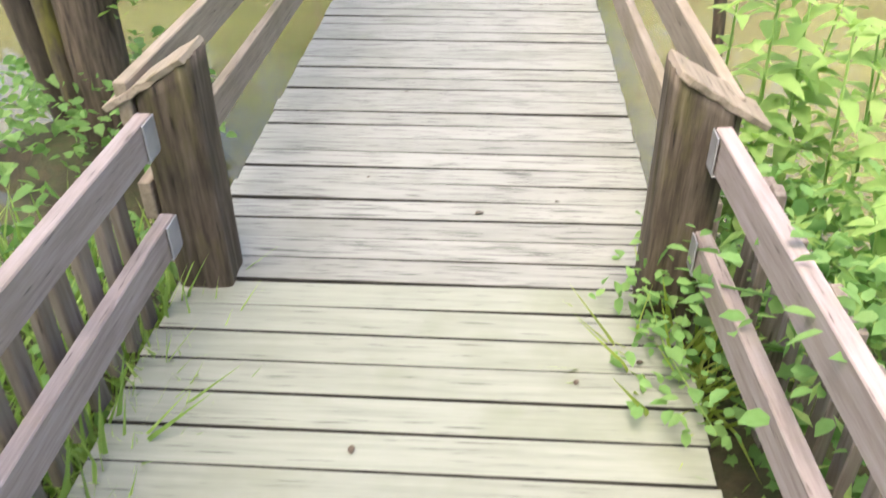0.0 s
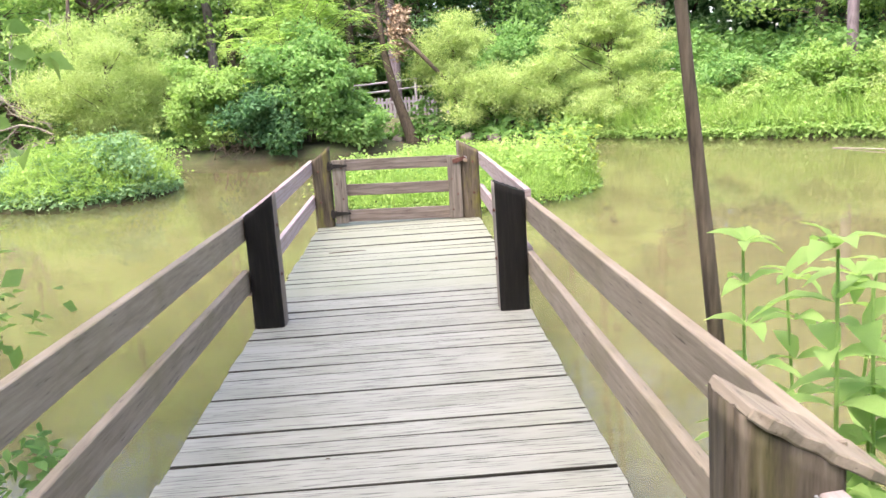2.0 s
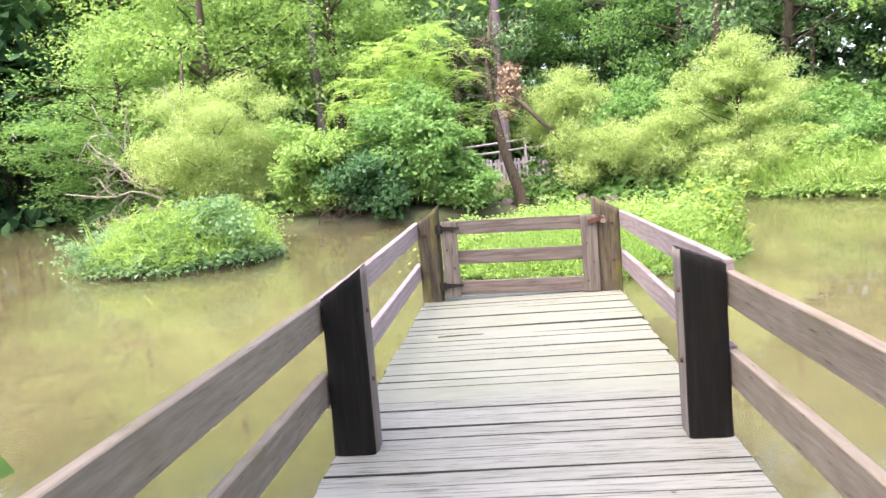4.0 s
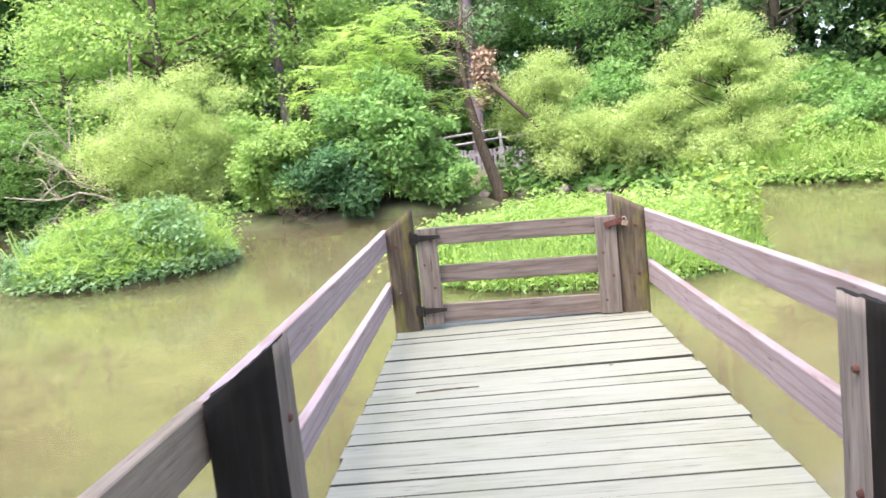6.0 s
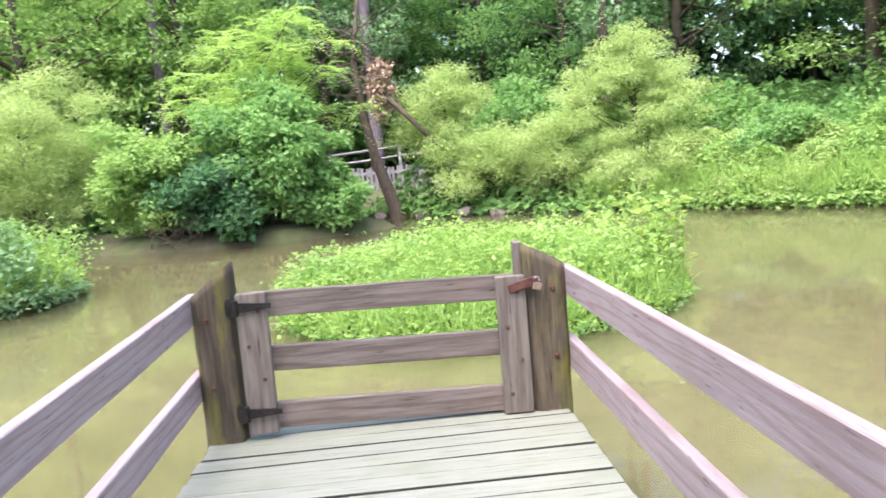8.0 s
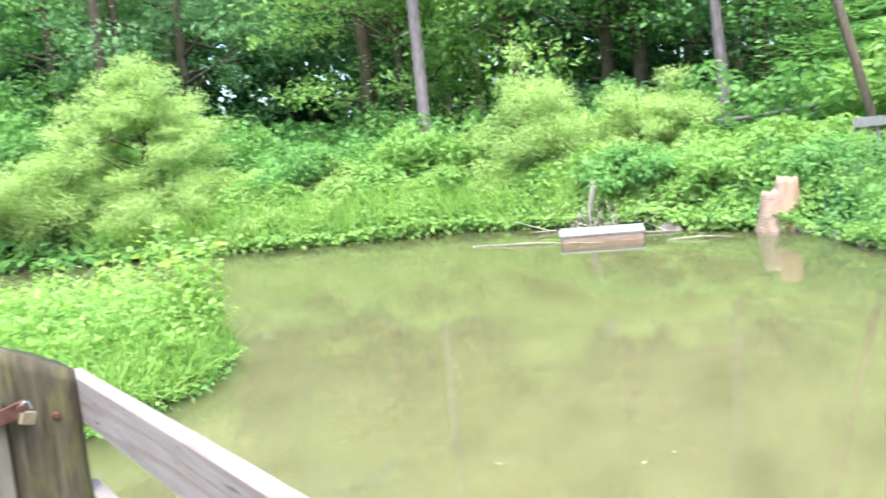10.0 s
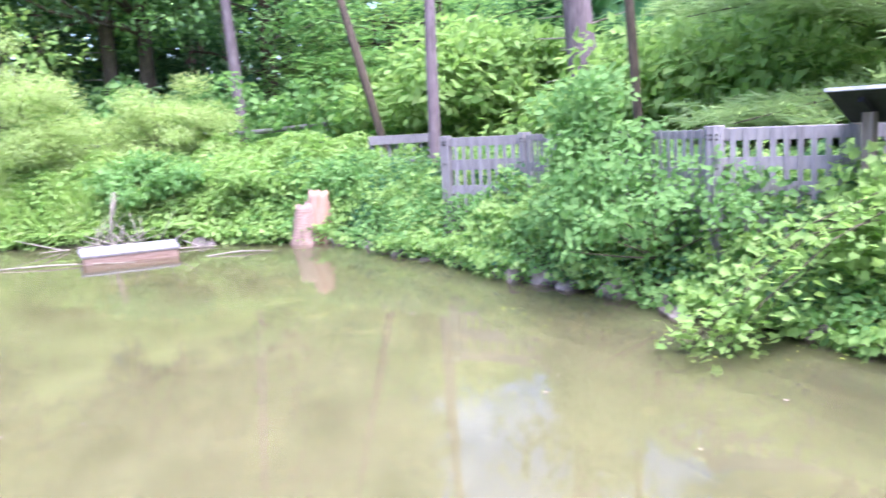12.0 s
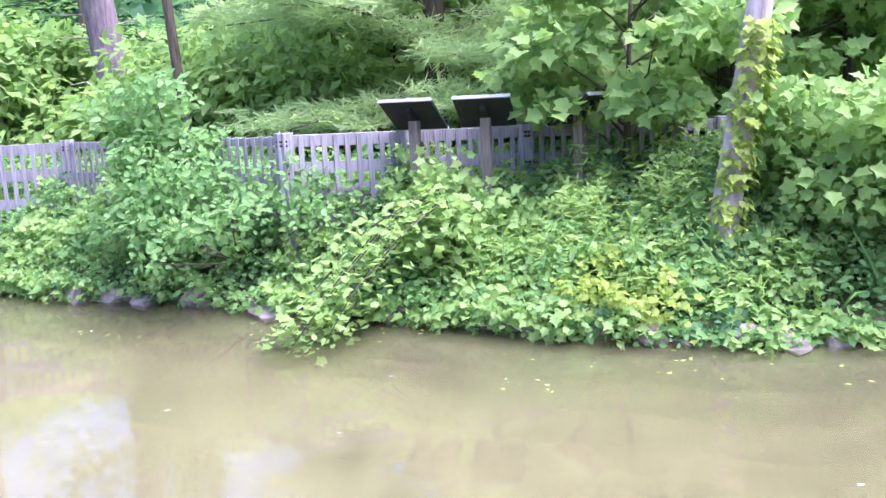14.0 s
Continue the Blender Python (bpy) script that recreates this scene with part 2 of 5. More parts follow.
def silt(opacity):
    """Suspended silt as an added thin sheet that lets some of the light through."""
    m = Mat("olive_silt_sheet")
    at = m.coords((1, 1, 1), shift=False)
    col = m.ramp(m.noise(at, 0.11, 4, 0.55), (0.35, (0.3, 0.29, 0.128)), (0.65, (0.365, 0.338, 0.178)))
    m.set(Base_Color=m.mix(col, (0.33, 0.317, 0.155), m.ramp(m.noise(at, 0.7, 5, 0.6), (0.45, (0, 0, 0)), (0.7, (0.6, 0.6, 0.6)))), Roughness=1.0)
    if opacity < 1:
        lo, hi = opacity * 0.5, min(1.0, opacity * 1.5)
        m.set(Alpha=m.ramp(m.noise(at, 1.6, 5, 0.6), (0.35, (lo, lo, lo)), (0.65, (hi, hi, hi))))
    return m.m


# ---- mesh helpers ----


def empty(name, loc=(0, 0, 0), rz=0.0):
    ob = new(name)
    ob.empty_display_size = 0.1
    ob.matrix_basis = pose(*loc, 0, 0, rz)
    return ob


def link(name, me, mat, parent=None, label="", m=None):
    ob = new(name, me)
    if mat and not me.materials:
        me.materials.append(mat)
    if parent:
        ob.parent = parent
    if m is not None:
        ob.matrix_basis = m
    return tagged(ob, label) if label else ob


def part(name, bm, mat, parent=None, label="", smooth=False):
    me = bpy.data.meshes.new(name)
    bm.to_mesh(me)
    bm.free()
    if smooth:
        me.polygons.foreach_set("use_smooth", [True] * len(me.polygons))
    return link(name, me, mat, parent, label)


def tri_mesh(name, verts, tris, smooth=False):
    """A mesh from arrays of vertices and triangles."""
    me = bpy.data.meshes.new(name)
    me.vertices.add(len(verts))
    me.vertices.foreach_set("co", np.asarray(verts, np.float32).ravel())
    me.loops.add(3 * len(tris))
    me.loops.foreach_set("vertex_index", np.asarray(tris, np.int32).ravel())
    me.polygons.add(len(tris))
    me.polygons.foreach_set("loop_start", np.arange(0, 3 * len(tris), 3, dtype=np.int32))
    if smooth:
        me.polygons.foreach_set("use_smooth", np.ones(len(tris), bool))
    me.update(calc_edges=True)
    return me


def box(bm, size, m=None, bevel=0.004, wobble=0.0, cuts=0):
    """A box with worn edges, added to bm."""
    g = bmesh.ops.create_cube(bm, size=1.0, matrix=(m or Matrix()) @ Matrix.Diagonal((*size, 1)))
    vs = g["verts"]
    es = list({e for v in vs for e in v.link_edges})
    if cuts:
        axis = max(range(3), key=lambda i: size[i])
        d = ((m or Matrix()).to_3x3().col[axis]).normalized()
        long_edges = [e for e in es if abs((e.verts[0].co - e.verts[1].co).normalized().dot(d)) > 0.9]
        r = bmesh.ops.subdivide_edges(bm, edges=long_edges, cuts=cuts, use_grid_fill=True)
        vs = list({v for e in es if e.is_valid for v in e.verts} | {v for v in r["geom_inner"] if isinstance(v, bmesh.types.BMVert)})
    if bevel:
        es = [e for e in {e for v in vs for e in v.link_edges} if len(e.link_faces) == 2 and e.calc_face_angle(0) > 0.8]
        out = bmesh.ops.bevel(bm, geom=es, offset=bevel, segments=1, affect="EDGES")
        vs = list(set(out["verts"]) | {v for v in vs if v.is_valid})
    if wobble:
        for v in vs:
            v.co += Vector(noise.noise_vector(v.co * 2.3 + Vector((3.1, 7.7, 1.3)))) * wobble
    return bm


def tube(path, radii, sides=7, seed=0, knobbly=0.08):
    """Vertices and triangles of a tapered limb along a path."""
    path = np.asarray(path, float)
    g = np.random.default_rng(seed)
    ang = np.linspace(0, 2 * np.pi, sides, endpoint=False)
    vs, ts = [], []
    for i, p in enumerate(path):
        d = path[min(i + 1, len(path) - 1)] - path[max(i - 1, 0)]
        d = d / (np.linalg.norm(d) + 1e-9)
        a = np.cross(d, (0.31, 0.95, 0.1))
        a /= np.linalg.norm(a) + 1e-9
        b = np.cross(d, a)
        r = radii[i] * (1 + knobbly * g.standard_normal(sides))
        vs.append(p + np.outer(np.cos(ang) * r, a) + np.outer(np.sin(ang) * r, b))
    k = np.arange(sides)
    k2 = (k + 1) % sides
    for i in range(len(path) - 1):
        o, q = i * sides, (i + 1) * sides
        ts += [np.stack([o + k, o + k2, q + k2], 1), np.stack([o + k, q + k2, q + k], 1)]
    vs.append(path[-1:])
    top = len(path) * sides
    o = top - sides
    ts.append(np.stack([o + k, o + k2, np.full(sides, top)], 1))
    return np.concatenate(vs), np.concatenate(ts)


def merge(pieces):
    vs, ts, o = [], [], 0
    for v, t in pieces:
        vs.append(v)
        ts.append(t + o)
        o += len(v)
    return np.concatenate(vs), np.concatenate(ts)


def unit(a):
    return a / (np.linalg.norm(a, axis=-1, keepdims=True) + 1e-9)


# outlines in the leaf's plane: along, across; the first point is the stalk
SHAPES = {
    "ovate": ([(0, 0), (0.45, 0.30), (1, 0), (0.45, -0.30)], [(0, 2, 1), (0, 3, 2)]),
    "long": ([(0, 0), (0.4, 0.13), (1, 0), (0.4, -0.13)], [(0, 2, 1), (0, 3, 2)]),
    "blade": ([(0, 0.018), (0, -0.018), (0.6, 0.016), (0.6, -0.016), (1, 0)], [(0, 1, 3), (0, 3, 2), (2, 3, 4)]),
    "maple": ([(0, 0), (0.12, 0.36), (0.36, 0.30), (0.52, 0.52), (0.66, 0.20), (1, 0), (0.66, -0.20), (0.52, -0.52), (0.36, -0.30), (0.12, -0.36)],
              [(0, 2, 1), (0, 4, 2), (2, 4, 3), (0, 5, 4), (0, 6, 5), (0, 8, 6), (8, 7, 6), (0, 9, 8)]),
    "needle": ([(0, 0), (0.4, 0.045), (1, 0), (0.4, -0.045)], [(0, 2, 1), (0, 3, 2)]),
    "broad": ([(0, 0), (0.22, 0.27), (0.6, 0.27), (1, 0), (0.6, -0.27), (0.22, -0.27)], [(0, 2, 1), (0, 3, 2), (0, 4, 3), (0, 5, 4)]),
}


def leaves(g, at, axis, normal, size, shape="ovate", fold=0.25, curl=0.15):
    """Leaves at the points given, each with its direction, its normal and its length."""
    pts, tri = SHAPES[shape]
    pts, tri = np.array(pts), np.array(tri)
    a = unit(axis)
    n = unit(normal - a * (normal * a).sum(1, keepdims=True))
    s = np.cross(n, a)
    along, across = pts[:, 0], pts[:, 1]
    lift = np.abs(across) * fold - curl * along ** 2
    size = size[:, None, None]
    v = at[:, None, :] + size * (a[:, None, :] * along[None, :, None] + s[:, None, :] * across[None, :, None] + n[:, None, :] * lift[None, :, None])
    t = tri[None] + (np.arange(len(at)) * len(pts))[:, None, None]
    return v.reshape(-1, 3), t.reshape(-1, 3)


def cloud(g, centres, radii, count, leaf, shape="ovate", flat=0.65, up=0.7, droop=0.0, thin_above=None, face=(0, 0, 0)):
    """Leaves in soft uneven sprays round the centres; thin_above leaves fewer where a crown rises out of view."""
    w = radii ** 2
    if thin_above is not None:
        w = w * np.where(centres[:, 2] > thin_above, 0.35, 1.0)
    k = g.choice(len(centres), count, p=w / w.sum())
    d = g.standard_normal((count, 3))
    far = np.linalg.norm(d, axis=1, keepdims=True)
    d = d / far * np.minimum(far, 2.1) * 0.56
    at = centres[k] + d * radii[k][:, None] * (1, 1, flat) + (0, 0, 0.12) * radii[k][:, None]
    axis = d * (1, 1, 0.3) + 0.7 * g.standard_normal((count, 3)) + (0, 0, -droop)
    normal = d * 0.7 + (0, 0, up) + np.array(face) + 0.3 * g.standard_normal((count, 3))
    return leaves(g, at, axis, normal, leaf * (0.6 + 0.8 * g.random(count)), shape)


def clumps(g, centre, radius, n, size, lower=-0.9):
    """Clump centres spread through an uneven ellipsoid, most of them near its outside."""
    d = unit(g.standard_normal((4 * n, 3)))
    d = d[d[:, 2] > lower][:n]
    r = 1 - 0.6 * g.random(len(d)) ** 1.6
    p1, p2 = 6 * g.random(2)
    lump = 1 + 0.22 * np.sin(3.1 * d[:, 0] + 5 * d[:, 1] + p1) * np.cos(2.7 * d[:, 2] + p2) + 0.07 * g.standard_normal(len(d))
    c = np.asarray(centre) + d * (r * lump)[:, None] * np.asarray(radius)
    return c, size * (0.5 + 1.0 * g.random(len(c)) ** 1.5)


def tree(name, label, loc, height, crown_r, crown_low, trunk_r, leaf, count, mat, seed, bark=None, shape="ovate", n_clumps=40, clump=None, lean=(0, 0), limbs=14, flat=0.65, droop=0.0, up=0.7, category="tree", trunk_top=0.85, thin_above=None, face=(0, 0, 0)):
    """A tree or bush: a tapered trunk with limbs that reach into a crown of clumped leaves."""
    g = np.random.default_rng(seed)
    root = tagged(empty(name, loc), label, category)
    top = height * trunk_top
    hs = np.linspace(-0.25, top, 9)
    sway = np.stack([np.sin(hs * 0.7 + seed) * 0.05 * (hs > 0) + lean[0] * hs / height, np.cos(hs * 0.6 + 2 * seed) * 0.05 * (hs > 0) + lean[1] * hs / height, hs], 1)
    rad = trunk_r * (1 - 0.75 * np.clip(hs / top, 0, 1))
    rad[0] *= 1.35
    c, r = clumps(g, (lean[0] * 0.8, lean[1] * 0.8, (height + crown_low) / 2), (crown_r, crown_r, (height - crown_low) / 2), n_clumps, clump or crown_r * 0.36)
    pieces = [tube(sway, rad, 9, seed)]
    for i in range(min(limbs, len(c))):
        e = c[i]
        h0 = max(0.12 * height, min(e[2] - 0.25 * np.hypot(e[0], e[1]) - 0.3, top * 0.95))
        s = np.array([np.interp(h0, hs, sway[:, 0]), np.interp(h0, hs, sway[:, 1]), h0])
        mid = (s + e) / 2 + g.standard_normal(3) * 0.06 * height * 0.3
        r0 = max(0.012, trunk_r * 0.32)
        pieces.append(tube([s, mid, e], [r0, r0 * 0.6, r0 * 0.25], 5, seed + i))
    v, t = merge(pieces)
    link("trunk", tri_mesh("trunk", v, t, True), bark or BARK, root)
    v, t = cloud(g, c, r, count, leaf, shape, flat, up, droop, thin_above, face)
    link("crown", tri_mesh("crown", v, t), mat, root)
    return root


# ---- the shape of the land ----
SHORE = np.array([(-60, 5), (-20, 2.5), (-6, 0.9), (-2.6, 1.6), (-1.3, 2.0), (0.9, 2.1), (2.2, 1.5), (3.9, 1.5), (4.6, 2.4), (4.95, 3.3), (5.2, 4.2), (5.9, 5.3), (6.85, 6.25), (7.95, 7.62), (8.8, 8.5), (9.3, 9.4),
                  (10.3, 10.35), (10.9, 11.3), (12.1, 12.8), (12.05, 15.3), (11.8, 18.3), (11.1, 19.9), (9.5, 21.0), (7.9, 22.6), (6.4, 24.6), (4.6, 26.2), (2.1, 28.0), (-0.4, 30.0), (-3, 32), (-12, 36), (-26, 44), (-60, 48)])


def shore_distance(x, y):
    """Metres from the shoreline, positive on land."""
    p = np.stack([np.ravel(x), np.ravel(y)], 1)
    a, b = SHORE, np.roll(SHORE, -1, 0)
    best = np.full(len(p), 1e9)
    inside = np.zeros(len(p), bool)
    for (ax, ay), (bx, by) in zip(a, b):
        dx, dy = bx - ax, by - ay
        t = np.clip(((p[:, 0] - ax) * dx + (p[:, 1] - ay) * dy) / (dx * dx + dy * dy), 0, 1)
        best = np.minimum(best, np.hypot(p[:, 0] - ax - t * dx, p[:, 1] - ay - t * dy))
        cross = (ay > p[:, 1]) != (by > p[:, 1])
        with np.errstate(divide="ignore", invalid="ignore"):
            inside ^= cross & (p[:, 0] < (p[:, 1] - ay) * dx / (dy if dy else 1e-9) + ax)
    return np.where(inside, -best, best).reshape(np.shape(x))


ISLETS = [(0.95, 14.9, 2.4, 2.7, 0.22), (-7.1, 18.0, 1.95, 2.3, 0.2), (-4.0, 26.4, 4.0, 2.0, 0.45), (-9.2, 27.0, 2.7, 1.8, 0.45), (-2.15, 2.95, 0.75, 0.6, 0.2)]


def ground_height(x, y):
    x, y = np.asarray(x, float), np.asarray(y, float)
    d = shore_distance(x, y)
    rough = 0.06 * np.sin(1.7 * x + 0.6 * y) * np.sin(1.3 * y - 0.4 * x) + 0.03 * np.sin(4.1 * x + 1.0) * np.sin(3.7 * y)
    land = WATER + 0.32 * (1 - np.exp(-np.maximum(d, 0) / 0.35)) + np.clip(d, 0, 9) * 0.075 + rough * np.clip(d, 0, 1) + 0.06 * np.clip(d - 14, 0, 200)
    bed = WATER - np.clip(-d * np.where((x > 3.2) & (y < 20), 0.17, 0.6), 0, 1.3)
    z = np.where(d > 0, land, bed)
    for cx, cy, rx, ry, h in ISLETS:
        q = 1 - ((x - cx) / rx) ** 2 - ((y - cy) / ry) ** 2
        z = np.maximum(z, WATER + np.where(q > 0, h * (1 - np.exp(-3 * q)), 1.5 * q))
    near = (np.abs(x + 0.15) < 1.15) & (y < 2.4)
    return np.where(near, np.minimum(z, -0.22), z)


def spaced(lo, hi, step, far):
    """Fine steps between lo and hi, then wider ones out to the horizon."""
    mid = np.arange(lo, hi + 1e-6, step)
    out = far * np.linspace(0.02, 1, 14) ** 2
    return np.concatenate([lo - out[::-1], mid, hi + out])


gx, gy = spaced(-24, 26, 0.4, 900), spaced(-8, 48, 0.4, 900)
GX, GY = np.meshgrid(gx, gy)
gz = ground_height(GX, GY)
gz = np.where(np.hypot(GX, GY) > 140, np.minimum(gz, 6.0), gz)
gv = np.stack([GX.ravel(), GY.ravel(), gz.ravel()], 1)
nx = len(gx)
gi = (np.arange(len(gy) - 1)[:, None] * nx + np.arange(nx - 1)[None]).ravel()
gt = np.concatenate([np.stack([gi, gi + 1, gi + nx + 1], 1), np.stack([gi, gi + nx + 1, gi + nx], 1)])
tagged(link("ground", tri_mesh("ground", gv, gt, True), SOIL), "dark soil and leaf litter of the pond banks", "ground", kind="structure")
bm = bmesh.new()
bmesh.ops.create_grid(bm, x_segments=8, y_segments=8, size=1.0, matrix=Matrix.Translation((0, 28, WATER)) @ Matrix.Diagonal((75, 32, 1, 1)))
tagged(part("water", bm, POND), "still murky olive-yellow pond water", "pond", kind="structure")
# added sheets stand in for the murk; shallows without them look darker
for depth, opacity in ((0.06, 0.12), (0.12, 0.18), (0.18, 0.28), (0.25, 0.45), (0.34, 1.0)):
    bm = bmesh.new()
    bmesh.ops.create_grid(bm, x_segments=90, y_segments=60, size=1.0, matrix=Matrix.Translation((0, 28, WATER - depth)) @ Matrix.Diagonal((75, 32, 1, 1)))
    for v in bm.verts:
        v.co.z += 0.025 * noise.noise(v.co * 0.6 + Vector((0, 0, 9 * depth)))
    tagged(part("water_silt", bm, silt(opacity), None, "", True), "added olive-yellow sheet standing in for silt below the pond's surface", "silt", kind="structure")

# ---- railings, posts and gate ----


def post_mesh(size, height, low, mat, name="post", outer=-1, seed=0, ragged=0.012, lip=0.0):
    """A split old timber: fluted sides, worn corners and a slanted, splintered top that drops outwards."""
    n = 40
    ring = []
    for k in range(n):
        a = 2 * math.pi * (k + 0.5) / n
        q = (abs(math.cos(a)) ** 7 + abs(math.sin(a)) ** 7) ** (-1 / 7)
        ring.append((0.5 * size[0] * q * math.cos(a), 0.5 * size[1] * q * math.sin(a)))
    hs = np.concatenate([np.linspace(-0.75, 0, 3), np.linspace(0.08, height, 11)])
    vs, ts = [], []
    crack = int(abs(seed) * 7.3) % n
    for i, z in enumerate(hs):
        for k, (x, y) in enumerate(ring):
            f = 1 + 0.07 * noise.noise(Vector((x * 22 + seed, y * 22, z * 1.1))) + 0.03 * noise.noise(Vector((x * 75, y * 75 + seed, z * 4)))
            if k in (crack, (crack + 17) % n):
                f -= 0.13 * max(0.0, 0.4 + noise.noise(Vector((seed, k, z * 3))))
            px, py, pz = x * f, y * f, z
            out = 0.5 + outer * x / size[0]
            if z > 0:
                pz -= out * low * z / height
            if i == len(hs) - 1:
                pz += ragged * noise.noise(Vector((x * 45, y * 45, seed)))
                px += outer * lip * max(0.0, out - 0.35)
            elif i == len(hs) - 2:
                pz += 0.35 * (height - z)
            vs.append((px, py, pz))
    for i in range(len(hs) - 1):
        for k in range(n):
            a, d = i * n + k, i * n + (k + 1) % n
            ts += [(a, d, d + n), (a, d + n, a + n)]
    top = len(vs)
    vs.append((outer * lip * 0.2, 0, height - 0.5 * low - 0.004))
    ts += [(top - n + k, top - n + (k + 1) % n, top) for k in range(n)]
    me = tri_mesh(name, np.array(vs), np.array(ts))
    me.materials.append(mat)
    # near-black on the front and top, grey-brown on the other sides
    if mat is POST_DARK:
        me.materials.append(STILE)
        for p in me.polygons:
            p.material_index = 0 if p.normal.y < -0.5 or p.normal.z > 0.5 else 1
    return me


def board(name, a, b, height, thick, mat, parent, label="", sag=0.0, wobble=0.003):
    """A sawn board on edge from a to b."""
    a, b = Vector(a), Vector(b)
    d = b - a
    bm = bmesh.new()
    box(bm, (thick, d.length, height), None, 0.004, wobble, cuts=6)
    for v in bm.verts:
        v.co.z -= sag * (1 - (2 * v.co.y / d.length) ** 2)
    ob = part(name, bm, mat, parent, label)
    ob.matrix_basis = Matrix.Translation((a + b) / 2) @ d.to_track_quat("Y", "Z").to_matrix().to_4x4()
    return ob


def bolt(parent, m, r=0.011, mat=None):
    bm = bmesh.new()
    bmesh.ops.create_cone(bm, cap_ends=True, segments=8, radius1=r, radius2=r * 0.6, depth=0.012)
    ob = part("bolt", bm, mat or RUST, parent)
    ob.matrix_basis = m
    return ob


def railing(name, label, rows, posts):
    """Posts and boards along one side; the boards of the first bay are browner."""
    root = tagged(empty(name, posts[0][:2] + (0,) if posts else rows[0][0]), label, "railing", "railings of the boardwalk", )
    inv = root.matrix_basis.inverted()
    for i, (x, y, h, low, size, mat, outer, lab) in enumerate(posts):
        link("post", post_mesh(size, h, low, mat, outer=outer, seed=i * 3 + x, ragged=0.012 if i == 0 else 0.01), mat, root, lab, inv @ pose(x, y, 0))
        if i == 0:
            bm = bmesh.new()
            box(bm, (0.33, 0.2, 0.026), None, 0.004, 0.012, cuts=8)
            for v in bm.verts:
                v.co.y += 0.02 * noise.noise(v.co * 14 + Vector((x * 5, 0, 0)))
                v.co.z += 0.008 * noise.noise(v.co * 22)
            c = part("cap_board", bm, RAIL_BROWN, root, "splintered slanting cap board")
            c.matrix_basis = inv @ pose(x + outer * 0.055, y, h - low * 0.78 + 0.016, 0, outer * math.degrees(math.atan(low / size[0])), 0)
    for i, (x, y, h, low, size, mat, outer, lab) in enumerate(posts):
        for z in ((0.28, 0.62) if i == 2 else (0.34, 0.66) if i == 1 else ()):
            at = pose(x + 0.03 * outer, y - 0.5 * size[1] - 0.003, z, 90) if i == 2 else pose(x - outer * (0.5 * size[0] + 0.003), y - 0.02, z, 0, -90 * outer)
            bolt(root, inv @ at, 0.014)
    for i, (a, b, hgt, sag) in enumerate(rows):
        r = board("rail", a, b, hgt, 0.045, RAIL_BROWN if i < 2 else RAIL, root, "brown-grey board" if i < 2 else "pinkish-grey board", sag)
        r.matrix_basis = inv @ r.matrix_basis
    return root


S = (0.2, 0.19)
railing("railing", "pinkish-grey two-rail timber railing with brown and black posts above the water",
        [((-1.083, 1.28, 0.715), (-1.083, 5.08, 0.645), 0.148, 0.0), ((-1.083, 1.28, 0.36), (-1.083, 5.08, 0.305), 0.145, 0.0),
         ((-1.083, 5.085, 0.645), (-1.083, 8.98, 0.667), 0.14, 0.006), ((-1.083, 5.085, 0.268), (-1.083, 8.98, 0.287), 0.132, 0.006)],
        [(-0.95, 1.37, 0.86, 0.12, S, POST, -1, "cracked brown post with a splintered slanted top"),
         (-0.955, 5.09, 0.865, 0.14, S, POST_DARK, -1, "black-fronted post with a slanted top"),
         (-0.967, 8.935, 0.88, 0.15, S, POST_MOSS, -1, "moss-streaked brown gate post")])
railing("railing", "pinkish-grey two-rail timber railing on brown posts beside open water",
        [((0.80, 1.28, 0.70), (0.767, 5.08, 0.655), 0.15, 0.0), ((0.80, 1.28, 0.33), (0.767, 5.08, 0.30), 0.155, 0.0),
         ((0.768, 5.085, 0.71), (0.79, 8.98, 0.645), 0.142, 0.0), ((0.768, 5.085, 0.315), (0.79, 8.98, 0.28), 0.15, 0.0)],
        [(0.688, 1.295, 0.87, 0.12, S, POST, 1, "split brown post overgrown by weeds"),
         (0.645, 5.10, 0.845, 0.08, S, POST_DARK, 1, "dark brown post with a slanted top"),
         (0.668, 8.935, 0.845, 0.11, S, POST_MOSS, 1, "moss-streaked brown gate post")])


